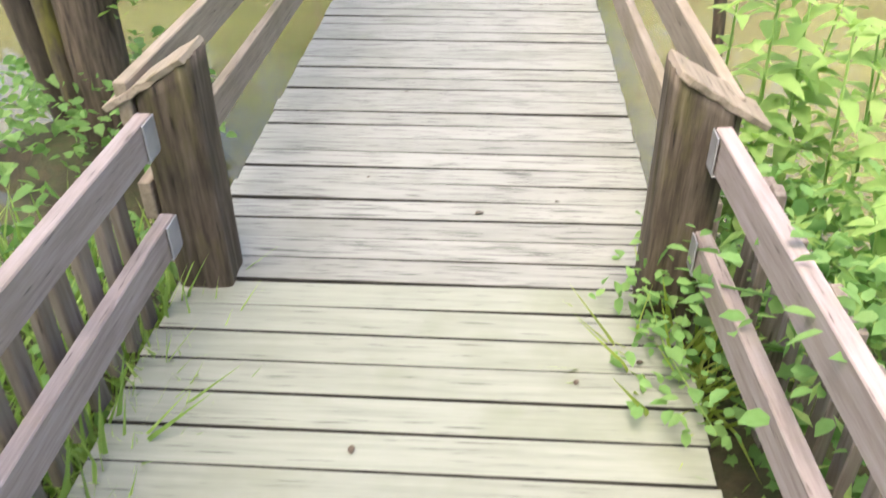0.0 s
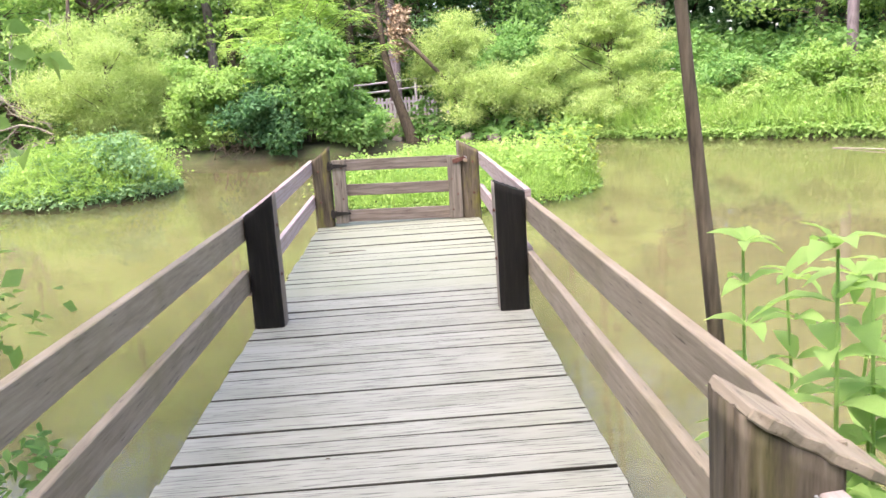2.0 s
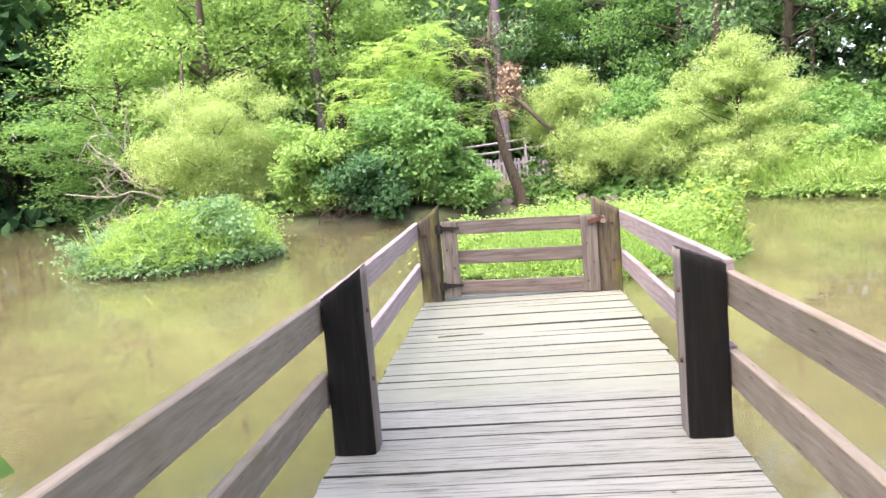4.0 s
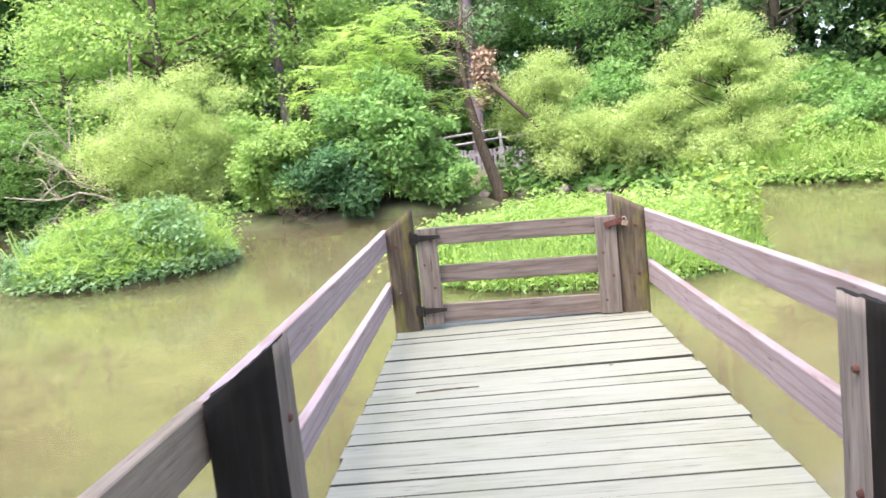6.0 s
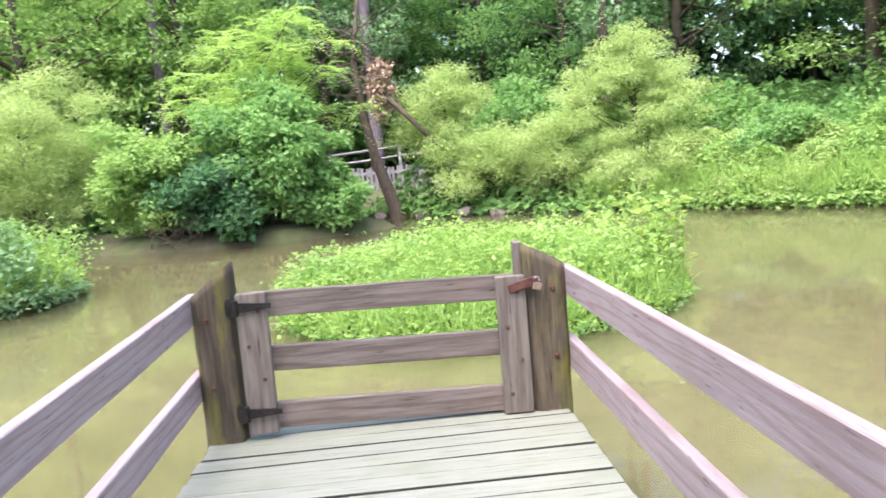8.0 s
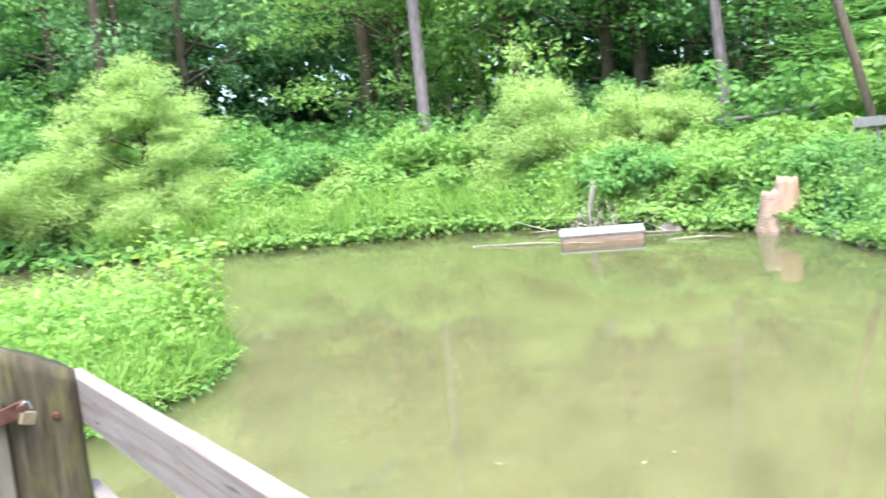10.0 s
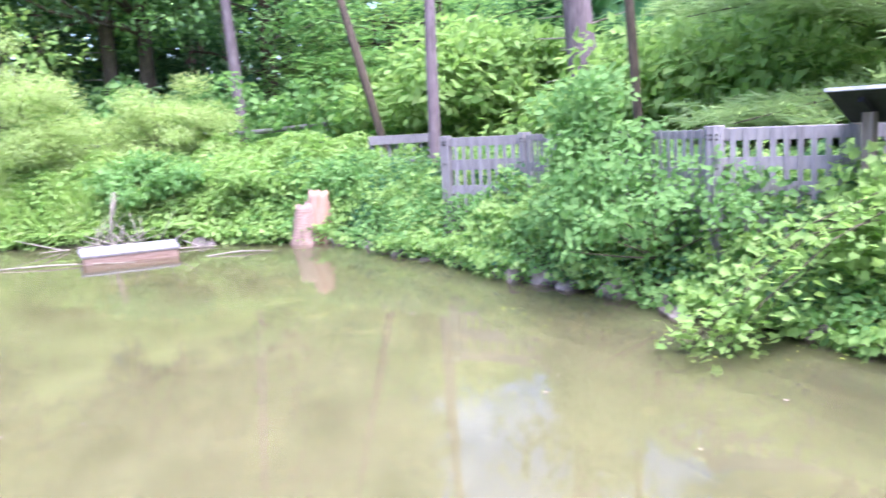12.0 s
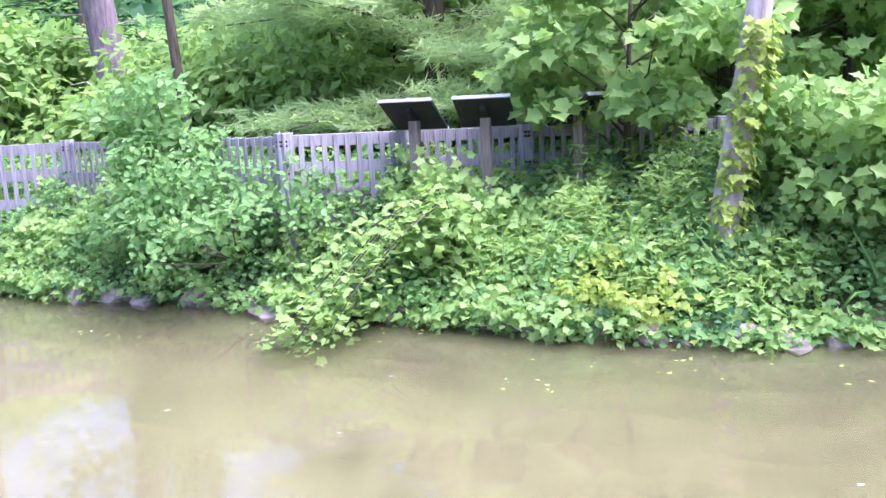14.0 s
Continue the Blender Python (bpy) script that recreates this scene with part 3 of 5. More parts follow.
def approach(label, x0, x1, side, picket_x):
    """The railing on the bank: two boards with short pickets behind them."""
    root = tagged(empty("railing", (x0, 1.2, 0)), label, "railing", "railings of the boardwalk")
    inv = root.matrix_basis.inverted()
    for h in (0.655, 0.29):
        r = board("rail", (x0, 1.22, h), (x1, -2.6, h + 0.01), 0.125, 0.05, RAIL_BANK, root)
        r.matrix_basis = inv @ r.matrix_basis
        bm = bmesh.new()
        box(bm, (0.006, 0.09, 0.12), Matrix.Translation((-0.03 * side, 0, 0)), 0.002)
        box(bm, (0.06, 0.09, 0.006), Matrix.Translation((0, 0, -0.066)), 0.002)
        hanger = part("joist_hanger", bm, SIGN_EDGE, root, "dull grey metal hanger")
        hanger.matrix_basis = inv @ pose(x0, 1.175, h)
    bm = bmesh.new()
    box(bm, (0.035, 0.065, 0.62), Matrix.Translation((0, 0, 0.31)), 0.004)
    me = bpy.data.meshes.new("picket")
    bm.to_mesh(me)
    bm.free()
    me.materials.append(STILE)
    g = np.random.default_rng(11 + side)
    for i in range(28):
        y = 1.11 - 0.135 * i
        x = picket_x + (x1 - x0) * i / 28
        link("picket", me, None, root, "", inv @ pose(x, y, -0.02 + 0.02 * g.standard_normal(), 1.5 * g.standard_normal(), 1.2 * g.standard_normal(), 4 * g.standard_normal()))
    link("post", post_mesh(S, 0.8, 0.08, POST, outer=side), POST, root, "", inv @ pose(x1 + 0.11 * side, -2.6, 0))
    return root


approach("weathered board railing with short grey pickets on the bank", -1.0, -1.02, -1, -1.10)
approach("weathered board railing overgrown with vines on the bank", 0.75, 0.93, 1, 0.87)


def strap_hinge():
    """A black strap hinge: a round pintle plate on the post and a tapering strap on the gate."""
    bm = bmesh.new()
    bmesh.ops.create_cone(bm, cap_ends=True, segments=14, radius1=0.045, radius2=0.04, depth=0.008, matrix=pose(-0.03, -0.006, 0.0, 90) @ Matrix.Diagonal((0.55, 1.25, 1, 1)))
    bmesh.ops.create_cone(bm, cap_ends=True, segments=10, radius1=0.013, radius2=0.013, depth=0.075, matrix=pose(0.0, -0.016, 0))
    g = bmesh.ops.create_cube(bm, size=1.0, matrix=Matrix.Translation((0.085, -0.012, 0)) @ Matrix.Diagonal((0.17, 0.008, 0.05, 1)))
    for v in g["verts"]:
        if v.co.x > 0.1:
            v.co.z *= 0.45
    return bm


gate = tagged(empty("gate", (-0.85, 8.90, 0)), "closed three-board timber gate with black strap hinges", "gate")
for x, w, top, bot in ((0.075, 0.145, 0.735, 0.035), (1.34, 0.145, 0.70, 0.008)):
    bm = bmesh.new()
    box(bm, (w, 0.045, top - bot), Matrix.Translation((x, -0.045, (top + bot) / 2)), 0.004, 0.003, cuts=3)
    st = part("stile", bm, STILE, gate)
    for k in range(4):
        bolt(st, pose(x + (0.03 if k % 2 else -0.03), -0.071, bot + 0.1 + k * 0.17, 90))
for z, h in ((0.655, 0.125), (0.378, 0.125), (0.092, 0.13)):
    bm = bmesh.new()
    box(bm, (1.3, 0.04, h), pose(0.71, -0.002, z, 0, 1.45, 0), 0.004, 0.003, cuts=6)
    part("gate_board", bm, GATE, gate)
for z in (0.67, 0.145):
    h = part("hinge", strap_hinge(), IRON, gate, "black iron strap hinge")
    h.matrix_basis = pose(0.005, -0.068, z)
bm = bmesh.new()
box(bm, (0.035, 0.12, 0.86), Matrix.Translation((1.405, 0.10, 0.42)), 0.004)
part("stop_board", bm, STILE, gate)
bm = bmesh.new()
box(bm, (0.15, 0.012, 0.045), pose(1.40, -0.078, 0.655, 0, -14, 0), 0.003)
bmesh.ops.create_cone(bm, cap_ends=True, segments=8, radius1=0.01, radius2=0.01, depth=0.05, matrix=pose(1.455, -0.09, 0.675, 90))
part("hasp", bm, RUST, gate, "rusty steel hasp")
lock = tagged(empty("padlock", (0.615, 8.80, 0.655), 12), "small dull brass padlock hanging on the hasp", "padlock")
bm = bmesh.new()
box(bm, (0.042, 0.022, 0.038), pose(0, 0, -0.01, 0, 18, 0), 0.004)
part("body", bm, BRASS, lock)
arc = [(0.014 * math.cos(a), 0.0, 0.012 + 0.024 * math.sin(a)) for a in np.linspace(0, math.pi, 8)]
v, t = tube(arc, [0.0035] * 8, 6, 1, 0)
link("shackle", tri_mesh("shackle", v, t, True), SIGN_EDGE, lock)

# ---- fence, signs and other timber on the banks ----


def fence_run(label, a, b, heights, picket_step):
    """A section of silver-grey board fence between two posts."""
    a, b = Vector(a), Vector(b)
    d = b - a
    root = tagged(empty("fence", a), label, "fence", "fence sections along the path")
    root.matrix_basis = Matrix.Translation(a) @ Matrix.Rotation(math.atan2(d.y, d.x), 4, "Z")
    n = math.hypot(d.x, d.y)
    slope = d.z / n
    for x in (0.0, n):
        bm = bmesh.new()
        box(bm, (0.13, 0.13, 1.7), Matrix.Translation((x, 0, 0.02 - 0.85 + slope * x)), 0.006)
        p = part("post", bm, FENCE, root)
        for k in (-0.02, 0.02):
            bolt(p, pose(x + k, -0.07, slope * x - 0.06, 90), 0.014, IRON)
            bolt(p, pose(x + k, -0.07, slope * x - 0.1, 90), 0.014, IRON)
            bolt(p, pose(x + k, -0.07, slope * x - 0.36, 90), 0.014, IRON)
    for h, w in heights:
        bm = bmesh.new()
        box(bm, (n - 0.13, 0.04, w), Matrix.Translation((n / 2, 0, -h + slope * n / 2)) @ Matrix.Rotation(-math.atan(slope), 4, "Y"), 0.004)
        part("rail", bm, FENCE, root)
    bm = bmesh.new()
    box(bm, (0.05, 0.012, 1.03), None, 0.003)
    me = bpy.data.meshes.new("picket")
    bm.to_mesh(me)
    bm.free()
    me.materials.append(FENCE)
    k = int((n - 0.2) / picket_step)
    for i in range(k):
        x = 0.1 + (n - 0.2) * (i + 0.5) / k
        link("picket", me, None, root, "", pose(x, -0.028, -0.523 + slope * x + 0.004 * math.sin(i * 7.3), 0, 1.2 * math.sin(i * 3.1), 0))
    return root


BOARDS = [(0.06, 0.115), (0.32, 0.115), (0.54, 0.115), (0.8, 0.115)]
fence_run("silver-grey picket fence section behind the undergrowth", (11.13, 10.70, 1.12), (10.91, 9.55, 1.12), [(0.07, 0.12), (0.38, 0.14), (0.72, 0.12)], 0.12)
fence_run("silver-grey picket fence section half hidden by weeds", (10.91, 9.55, 1.12), (9.5, 8.38, 1.13), [(0.055, 0.075), (0.42, 0.11), (0.72, 0.1)], 0.115)
fence_run("silver-grey picket fence section half hidden by weeds", (9.5, 8.38, 1.13), (8.09, 7.21, 1.14), [(0.055, 0.075), (0.42, 0.11), (0.72, 0.1)], 0.115)
fence_run("pale grey slatted fence section beside the signs", (8.09, 7.21, 1.14), (8.0, 4.82, 1.10), BOARDS, 0.107)
fence_run("pale grey slatted fence section under maple leaves", (8.0, 4.82, 1.10), (7.5, 2.9, 1.08), BOARDS, 0.107)


def info_sign(loc, rz):
    """An outdoor reading board: a post with a tilted panel."""
    root = tagged(empty("information_sign", loc, rz), "dark tilted information panel on a grey post", "sign", "information signs by the pond")
    bm = bmesh.new()
    box(bm, (0.09, 0.09, 1.35), Matrix.Translation((0, 0, 0.45)), 0.005)
    part("post", bm, STILE, root)
    tilt = pose(0.0, 0, 1.18, 0, 33, 0)
    bm = bmesh.new()
    box(bm, (0.48, 0.52, 0.03), tilt, 0.004)
    part("panel", bm, SIGN_DARK, root, "black panel underside")
    bm = bmesh.new()
    box(bm, (0.014, 0.53, 0.036), tilt @ pose(-0.247, 0, 0.0), 0.003)
    part("rim", bm, SIGN_EDGE, root, "grey metal rim")
    bm = bmesh.new()
    box(bm, (0.014, 0.53, 0.036), tilt @ pose(0.247, 0, 0.0), 0.003)
    part("rim", bm, SIGN_EDGE, root, "grey metal rim")
    bm = bmesh.new()
    box(bm, (0.3, 0.05, 0.05), tilt @ pose(0.0, 0.0, -0.04), 0.004)
    part("bracket", bm, SIGN_DARK, root)
    return root


info_sign((7.72, 6.03, 0.09), -36)
info_sign((7.45, 5.42, 0.09), -28)
info_sign((7.3, 4.55, 0.07), 40)


def split_rail(label, pts, gap, top, mat):
    """A post-and-rail fence along a line."""
    for (ax, ay), (bx, by) in zip(pts[:-1], pts[1:]):
        za, zb = float(ground_height(ax, ay)), float(ground_height(bx, by))
        root = tagged(empty("rail_fence", (ax, ay, za)), label, "fence", "rail fence sections at the wood's edge")
        v, t = tube([(0, 0, -0.3), (0, 0, 0.6), (0, 0, top + 0.08)], [0.07, 0.065, 0.06], 6, 3)
        link("post", tri_mesh("post", v, t), mat, root)
        for k in range(gap):
            h = top - 0.38 * k
            v, t = tube([(0, 0, h), ((bx - ax) / 2, (by - ay) / 2, h + (zb - za) / 2 - 0.02), (bx - ax, by - ay, h + zb - za)], [0.045, 0.055, 0.045], 6, k)
            link("rail", tri_mesh("rail", v, t), mat, root)


split_rail("grey split-rail fence at the edge of the wood", [(18.8, 13.4), (17.3, 15.5), (15.9, 17.7), (14.6, 20.2), (13.4, 23.0), (11.8, 26.0), (9.4, 29.5)], 3, 1.15, FENCE)
split_rail("dark split-rail fence behind the far bank", [(-5.2, 37.5), (-2.4, 37.8), (0.4, 37.9), (3.2, 37.7)], 2, 1.35, FENCE)


def picket_fence(label, a, b, z0, z1, step):
    a, b = Vector((*a, 0)), Vector((*b, 0))
    n = (b - a).length
    root = tagged(empty("picket_fence", (*a.xy, z0)), label, "fence")
    root.matrix_basis = Matrix.Translation((*a.xy, z0)) @ Matrix.Rotation(math.atan2(b.y - a.y, b.x - a.x), 4, "Z")
    for h in (0.25, z1 - z0 - 0.2):
        bm = bmesh.new()
        box(bm, (n, 0.04, 0.1), Matrix.Translation((n / 2, 0.04, h)), 0.004)
        part("rail", bm, FENCE, root)
    bm = bmesh.new()
    box(bm, (0.09, 0.03, z1 - z0 + 0.3), Matrix.Translation((0, 0, (z1 - z0) / 2 - 0.15)), 0.004)
    me = bpy.data.meshes.new("picket")
    bm.to_mesh(me)
    bm.free()
    me.materials.append(FENCE)
    for i in range(int(n / step)):
        link("picket", me, None, root, "", pose(i * step, 0, 0.03 * math.sin(i * 5.1), 0, 1.5 * math.sin(i * 2.7), 0))


picket_fence("weathered grey picket fence on the far bank", (-3.6, 34.8), (2.6, 34.6), 0.2, 1.05, 0.16)

# built as a bench, but taken for a further stretch of the fence
bench = tagged(empty("bench", (14.3, 12.5, 0.12), -67), "long grey timber fence rails beside the path", "bench")
for h, w in ((0.95, 0.16), (0.55, 0.12)):
    bm = bmesh.new()
    box(bm, (1.3, 0.05, w), Matrix.Translation((0, 0, h)), 0.004)
    part("board", bm, FENCE, bench)
for i in range(9):
    bm = bmesh.new()
    box(bm, (0.05, 0.03, 0.4), Matrix.Translation((-0.58 + 0.145 * i, 0.04, 0.75)), 0.003)
    part("slat", bm, FENCE, bench)
for x in (-0.6, 0.6):
    bm = bmesh.new()
    box(bm, (0.1, 0.1, 1.3), Matrix.Translation((x, 0.08, 0.35)), 0.004)
    part("post", bm, FENCE, bench)

raft = tagged(empty("raft", (10.62, 15.72, WATER), 42), "low pinkish-brown timber raft aground in the shallows", "raft")
bm = bmesh.new()
box(bm, (0.78, 1.36, 0.3), Matrix.Translation((0, 0, 0.0)), 0.03, 0.02, cuts=5)
part("hull", bm, LOG, raft)
for i in range(6):
    bm = bmesh.new()
    box(bm, (0.132, 1.4, 0.05), pose(-0.34 + 0.136 * i, 0.012 * (i % 3), 0.185 - 0.012 * abs(i - 2.5) ** 1.5, 0, 5 * (i - 2.5), 0), 0.012, 0.006, cuts=3)
    part("plank", bm, FENCE, raft)

# the rotten stump: a pink split slab leaning on an orange trunk base
g = np.random.default_rng(5)
st = tagged(empty("tree_stump", (12.05, 13.3, WATER)), "broken orange-pink rotten stump at the waterline", "stump")
for dx, dy, r, h, lx, mat, nm in ((-0.07, 0.11, 0.2, 0.62, 0.02, LOG, "split_slab"), (0.06, -0.07, 0.205, 0.82, 0.02, STUMP, "trunk_base")):
    hs = np.linspace(-0.3, h, 11)
    f = np.clip(hs / h, 0, 1)
    v, t = tube(np.stack([dx + lx * f, dy - lx * f, hs], 1), r * (1.35 - 0.6 * f ** 0.6), 22, 4, 0.045)
    v[-23:-1, 2] += 0.028 * g.standard_normal(22)
    v[-1, 2] -= 0.1
    link(nm, tri_mesh(nm, v, t, True), mat, st)


def rock(loc, r, seed, flat=0.6):
    bm = bmesh.new()
    bmesh.ops.create_icosphere(bm, subdivisions=3, radius=r)
    cuts = np.random.default_rng(int(abs(seed) * 97) + 5)
    planes = [(Vector(unit(cuts.standard_normal(3))), r * cuts.uniform(0.55, 0.85)) for _ in range(9)]
    for v in bm.verts:
        k = 1 + 0.3 * noise.noise(v.co * (1.6 / r) + Vector((seed * 3.7, 0, 0))) + 0.08 * noise.noise(v.co * (5 / r) + Vector((0, seed, 0)))
        v.co *= k
        for way, deep in planes:
            v.co -= way * max(0.0, v.co.dot(way) - deep)
        v.co.z *= flat
    ob = part("rock", bm, ROCK)
    ob.matrix_basis = pose(*loc, 0, 0, seed * 47)
    return tagged(ob, "grey-brown rock at the waterline under the bank plants", "rock", "rocks along the shoreline")


g = np.random.default_rng(21)
seg = SHORE[9:20]
for i in range(len(seg) - 1):
    for k in range(4):
        p = seg[i] + (seg[i + 1] - seg[i]) * (k + g.random()) / 4
        nrm = np.array([-(seg[i + 1] - seg[i])[1], (seg[i + 1] - seg[i])[0]])
        p = p + nrm / np.linalg.norm(nrm) * g.uniform(-0.05, 0.16)
        rock((p[0], p[1], WATER + g.uniform(-0.06, 0.05)), g.uniform(0.09, 0.24), i * 4 + k)
for x, y, r in ((0.8, 29.0, 0.28), (-0.4, 29.9, 0.3), (2.0, 28.0, 0.3), (2.8, 27.4, 0.26)):
    rock((x, y, WATER + 0.05), r, x)

# ---- plants ----


def scatter(g, n, box4, keep):
    """Points of the plan inside a rectangle that keep() accepts."""
    out = np.zeros((0, 2))
    x0, x1, y0, y1 = box4
    while len(out) < n:
        p = np.stack([g.uniform(x0, x1, 4 * n), g.uniform(y0, y1, 4 * n)], 1)
        out = np.concatenate([out, p[keep(p[:, 0], p[:, 1])]])
    return out[:n]


def mounds(x, y, s):
    return 0.5 + 0.28 * np.sin(2.1 * x / s + 0.9 * y / s) * np.sin(1.7 * y / s - 0.5 * x / s + 1) + 0.22 * np.sin(4.7 * x / s + 2) * np.sin(5.3 * y / s)


def cover(name, label, g, xy, height, leaf, mat, shape="ovate", scale=1.0, skin=0.55, droop=0.3, edge=None, face=(0, 0, 0)):
    """A thicket of weeds: leaves on stems, thickest at the top of an uneven canopy."""
    n = len(xy)
    z0 = ground_height(xy[:, 0], xy[:, 1])
    z0 = np.maximum(z0, WATER - 0.02)
    top = height * (0.35 + 1.1 * mounds(xy[:, 0], xy[:, 1], scale))
    if edge is not None:
        top = top * edge(xy[:, 0], xy[:, 1])
    f = 1 - g.random(n) ** (1 / skin) * 0.95
    at = np.stack([xy[:, 0], xy[:, 1], z0 + top * f + 0.02], 1)
    axis = g.standard_normal((n, 3)) * (1, 1, 0.35) + (0, 0, -droop)
    normal = g.standard_normal((n, 3)) * 0.65 + (0, 0, 1) + np.array(face)
    pieces = [leaves(g, at, axis, normal, leaf * (0.55 + 0.9 * g.random(n)), shape)]
    ob = link(name, tri_mesh(name, *merge(pieces)), mat)
    return tagged(ob, label, "plants", kind="stuff")


def grass(name, label, g, xy, length, mat, lean=0.35):
    n = len(xy)
    z0 = np.maximum(ground_height(xy[:, 0], xy[:, 1]), WATER - 0.05)
    at = np.stack([xy[:, 0], xy[:, 1], z0 - 0.02], 1)
    axis = g.standard_normal((n, 3)) * (lean, lean, 0.1) + (0, 0, 1)
    normal = g.standard_normal((n, 3)) * (1, 1, 0.2)
    v, t = leaves(g, at, axis, normal, length * (0.5 + 0.8 * g.random(n)), "blade", 0.1, 0.35)
    return tagged(link(name, tri_mesh(name, v, t), mat), label, "grass", kind="stuff")


def land(lo, hi, extra=None):
    def keep(x, y):
        d = shore_distance(x, y)
        ok = (d > lo) & (d < hi) & ~((np.abs(x + 0.15) < 1.0) & (y < 2.6))
        return ok & extra(x, y) if extra else ok
    return keep


def islet(i, k=1.0):
    cx, cy, rx, ry, _ = ISLETS[i]
    return lambda x, y: ((x - cx) / rx) ** 2 + ((y - cy) / ry) ** 2 < k


g = np.random.default_rng(31)
rise = lambda x, y: np.clip(0.35 + 0.5 * shore_distance(x, y), 0.3, 1.0)
steep = lambda x, y: np.clip(0.45 + 0.65 * shore_distance(x, y), 0.35, 1.0) * (1 - 0.6 * np.exp(-((x - 5.45) ** 2 + (y - 4.25) ** 2) / 0.7)) * (1 - 0.45 * np.exp(-((x - 7.1) ** 2 + (y - 5.5) ** 2) / 0.7))
NEAR = (3.6, 13.5, 1.5, 14.5)
# tilts the bank's leaves towards the camera so they look fuller and brighter
VIEW_SIDE = (-0.85, 0.35, 0)
cover("undergrowth", "dense mid-green weeds and vines covering the bank", g, scatter(g, 36000, NEAR, land(-0.25, 2.6)), 0.74, 0.068, L_MID, "broad", 0.6, edge=steep, face=VIEW_SIDE)
cover("undergrowth", "light green leafy weeds along the bank", g, scatter(g, 26000, NEAR, land(-0.3, 2.2, lambda x, y: mounds(x, y, 0.9) > 0.4)), 0.78, 0.072, L_LIGHT, "maple", 0.55, edge=steep, face=VIEW_SIDE)
cover("undergrowth", "deep green shady weeds on the bank", g, scatter(g, 8000, NEAR, land(-0.2, 2.6, lambda x, y: mounds(x + 3, y, 1.2) > 0.6)), 0.75, 0.07, L_DARK, "broad", 0.5, edge=steep, face=VIEW_SIDE)
cover("undergrowth", "yellowing ground creeper hanging to the water", g, scatter(g, 600, (5.1, 6.1, 4.6, 5.4), land(-0.2, 0.6)), 0.42, 0.06, L_GOLD, "maple", 0.5, face=VIEW_SIDE)
cover("undergrowth", "shady weeds behind the fence", g, scatter(g, 22000, (7, 22, -2, 17), land(2.6, 9)), 0.55, 0.16, L_MID, "broad", 1.6)
cover("undergrowth", "narrow-leaved light green herbs on the bank", g, scatter(g, 9000, (5.3, 8.2, 3.2, 6.3), land(0.1, 2.0)), 0.85, 0.09, L_GRASS, "long", 0.4, edge=steep, droop=-0.3, face=VIEW_SIDE)
grass("grass", "thin grass among the bank weeds", g, scatter(g, 2600, NEAR, land(0.2, 2.4)), 0.6, L_MID)

FAR = (5, 20, 13.0, 28)
cover("undergrowth", "tall bright green herbs along the far waterline", g, scatter(g, 95000, FAR, land(-0.2, 4.0)), 0.95, 0.12, L_LIGHT, "ovate", 1.3, edge=rise)
cover("undergrowth", "yellow-green herbs along the far waterline", g, scatter(g, 40000, FAR, land(-0.1, 3.6, lambda x, y: (y > 16) & (mounds(x, y, 2.3) > 0.45))), 1.05, 0.13, L_YELLOW, "long", 1.0, edge=rise)
grass("grass", "tall bright reeds and grass on the far bank", g, scatter(g, 16000, FAR, land(0.0, 3.6, lambda x, y: y > 17.5)), 0.75, L_GRASS, 0.35)
cover("undergrowth", "mixed green shrubs behind the far bank", g, scatter(g, 38000, (7, 26, 13, 33), land(3.5, 11)), 1.9, 0.18, L_MID, "ovate", 2.0)
cover("undergrowth", "low green plants on the opposite bank", g, scatter(g, 34000, (-32, 8, 25, 46), land(-0.2, 5, lambda x, y: (x < -3.4) | (x > 2.9) | (y < 30.6))), 1.0, 0.24, L_MID, "ovate", 2.0, edge=rise)
cover("undergrowth", "shrubs at the foot of the far wood", g, scatter(g, 30000, (-36, 14, 29, 52), land(5, 15, lambda x, y: (x < -4.2) | (x > 3.4) | (y > 41))), 2.0, 0.36, L_MID, "ovate", 3.0)

bulge = lambda i: lambda x, y: np.clip(1.25 - ((x - ISLETS[i][0]) / ISLETS[i][2]) ** 2 - ((y - ISLETS[i][1]) / ISLETS[i][3]) ** 2, 0.25, 1.0)
cover("island_plants", "bright green herbs crowding a low islet", g, scatter(g, 40000, (-2, 4, 11.6, 18.2), islet(0, 1.05)), 0.47, 0.07, L_GRASS, "long", 0.8, edge=bulge(0), droop=-0.4)
# darker leaf colour puts the shade of the islet's underside into its base
cover("island_plants", "darker green leaves painting in shade low on the islet", g, scatter(g, 7000, (-2, 4, 11.6, 18.2), islet(0, 1.1)), 0.34, 0.075, L_MID, "ovate", 0.6, edge=bulge(0))
cover("island_plants", "fresh light green leaves on the islet", g, scatter(g, 9000, (-2, 4, 11.6, 18.2), islet(0, 1.05)), 0.45, 0.06, L_PALE, "ovate", 0.7, edge=bulge(0))
cover("island_plants", "taller leafy stems at the islet's edge", g, scatter(g, 2600, (1.5, 3.5, 12.8, 16.3), islet(0, 1.0)), 0.6, 0.075, L_PALE, "ovate", 0.3)
grass("grass", "bright grass on the islet", g, scatter(g, 9000, (-2, 4, 11.6, 18.2), islet(0, 1.0)), 0.42, L_GRASS)
cover("island_plants", "grey-green bushy herbs on a round islet", g, scatter(g, 16000, (-9.6, -4.6, 15.2, 20.8), islet(1, 1.0)), 0.6, 0.1, L_BLUE, "ovate", 0.5, edge=bulge(1))
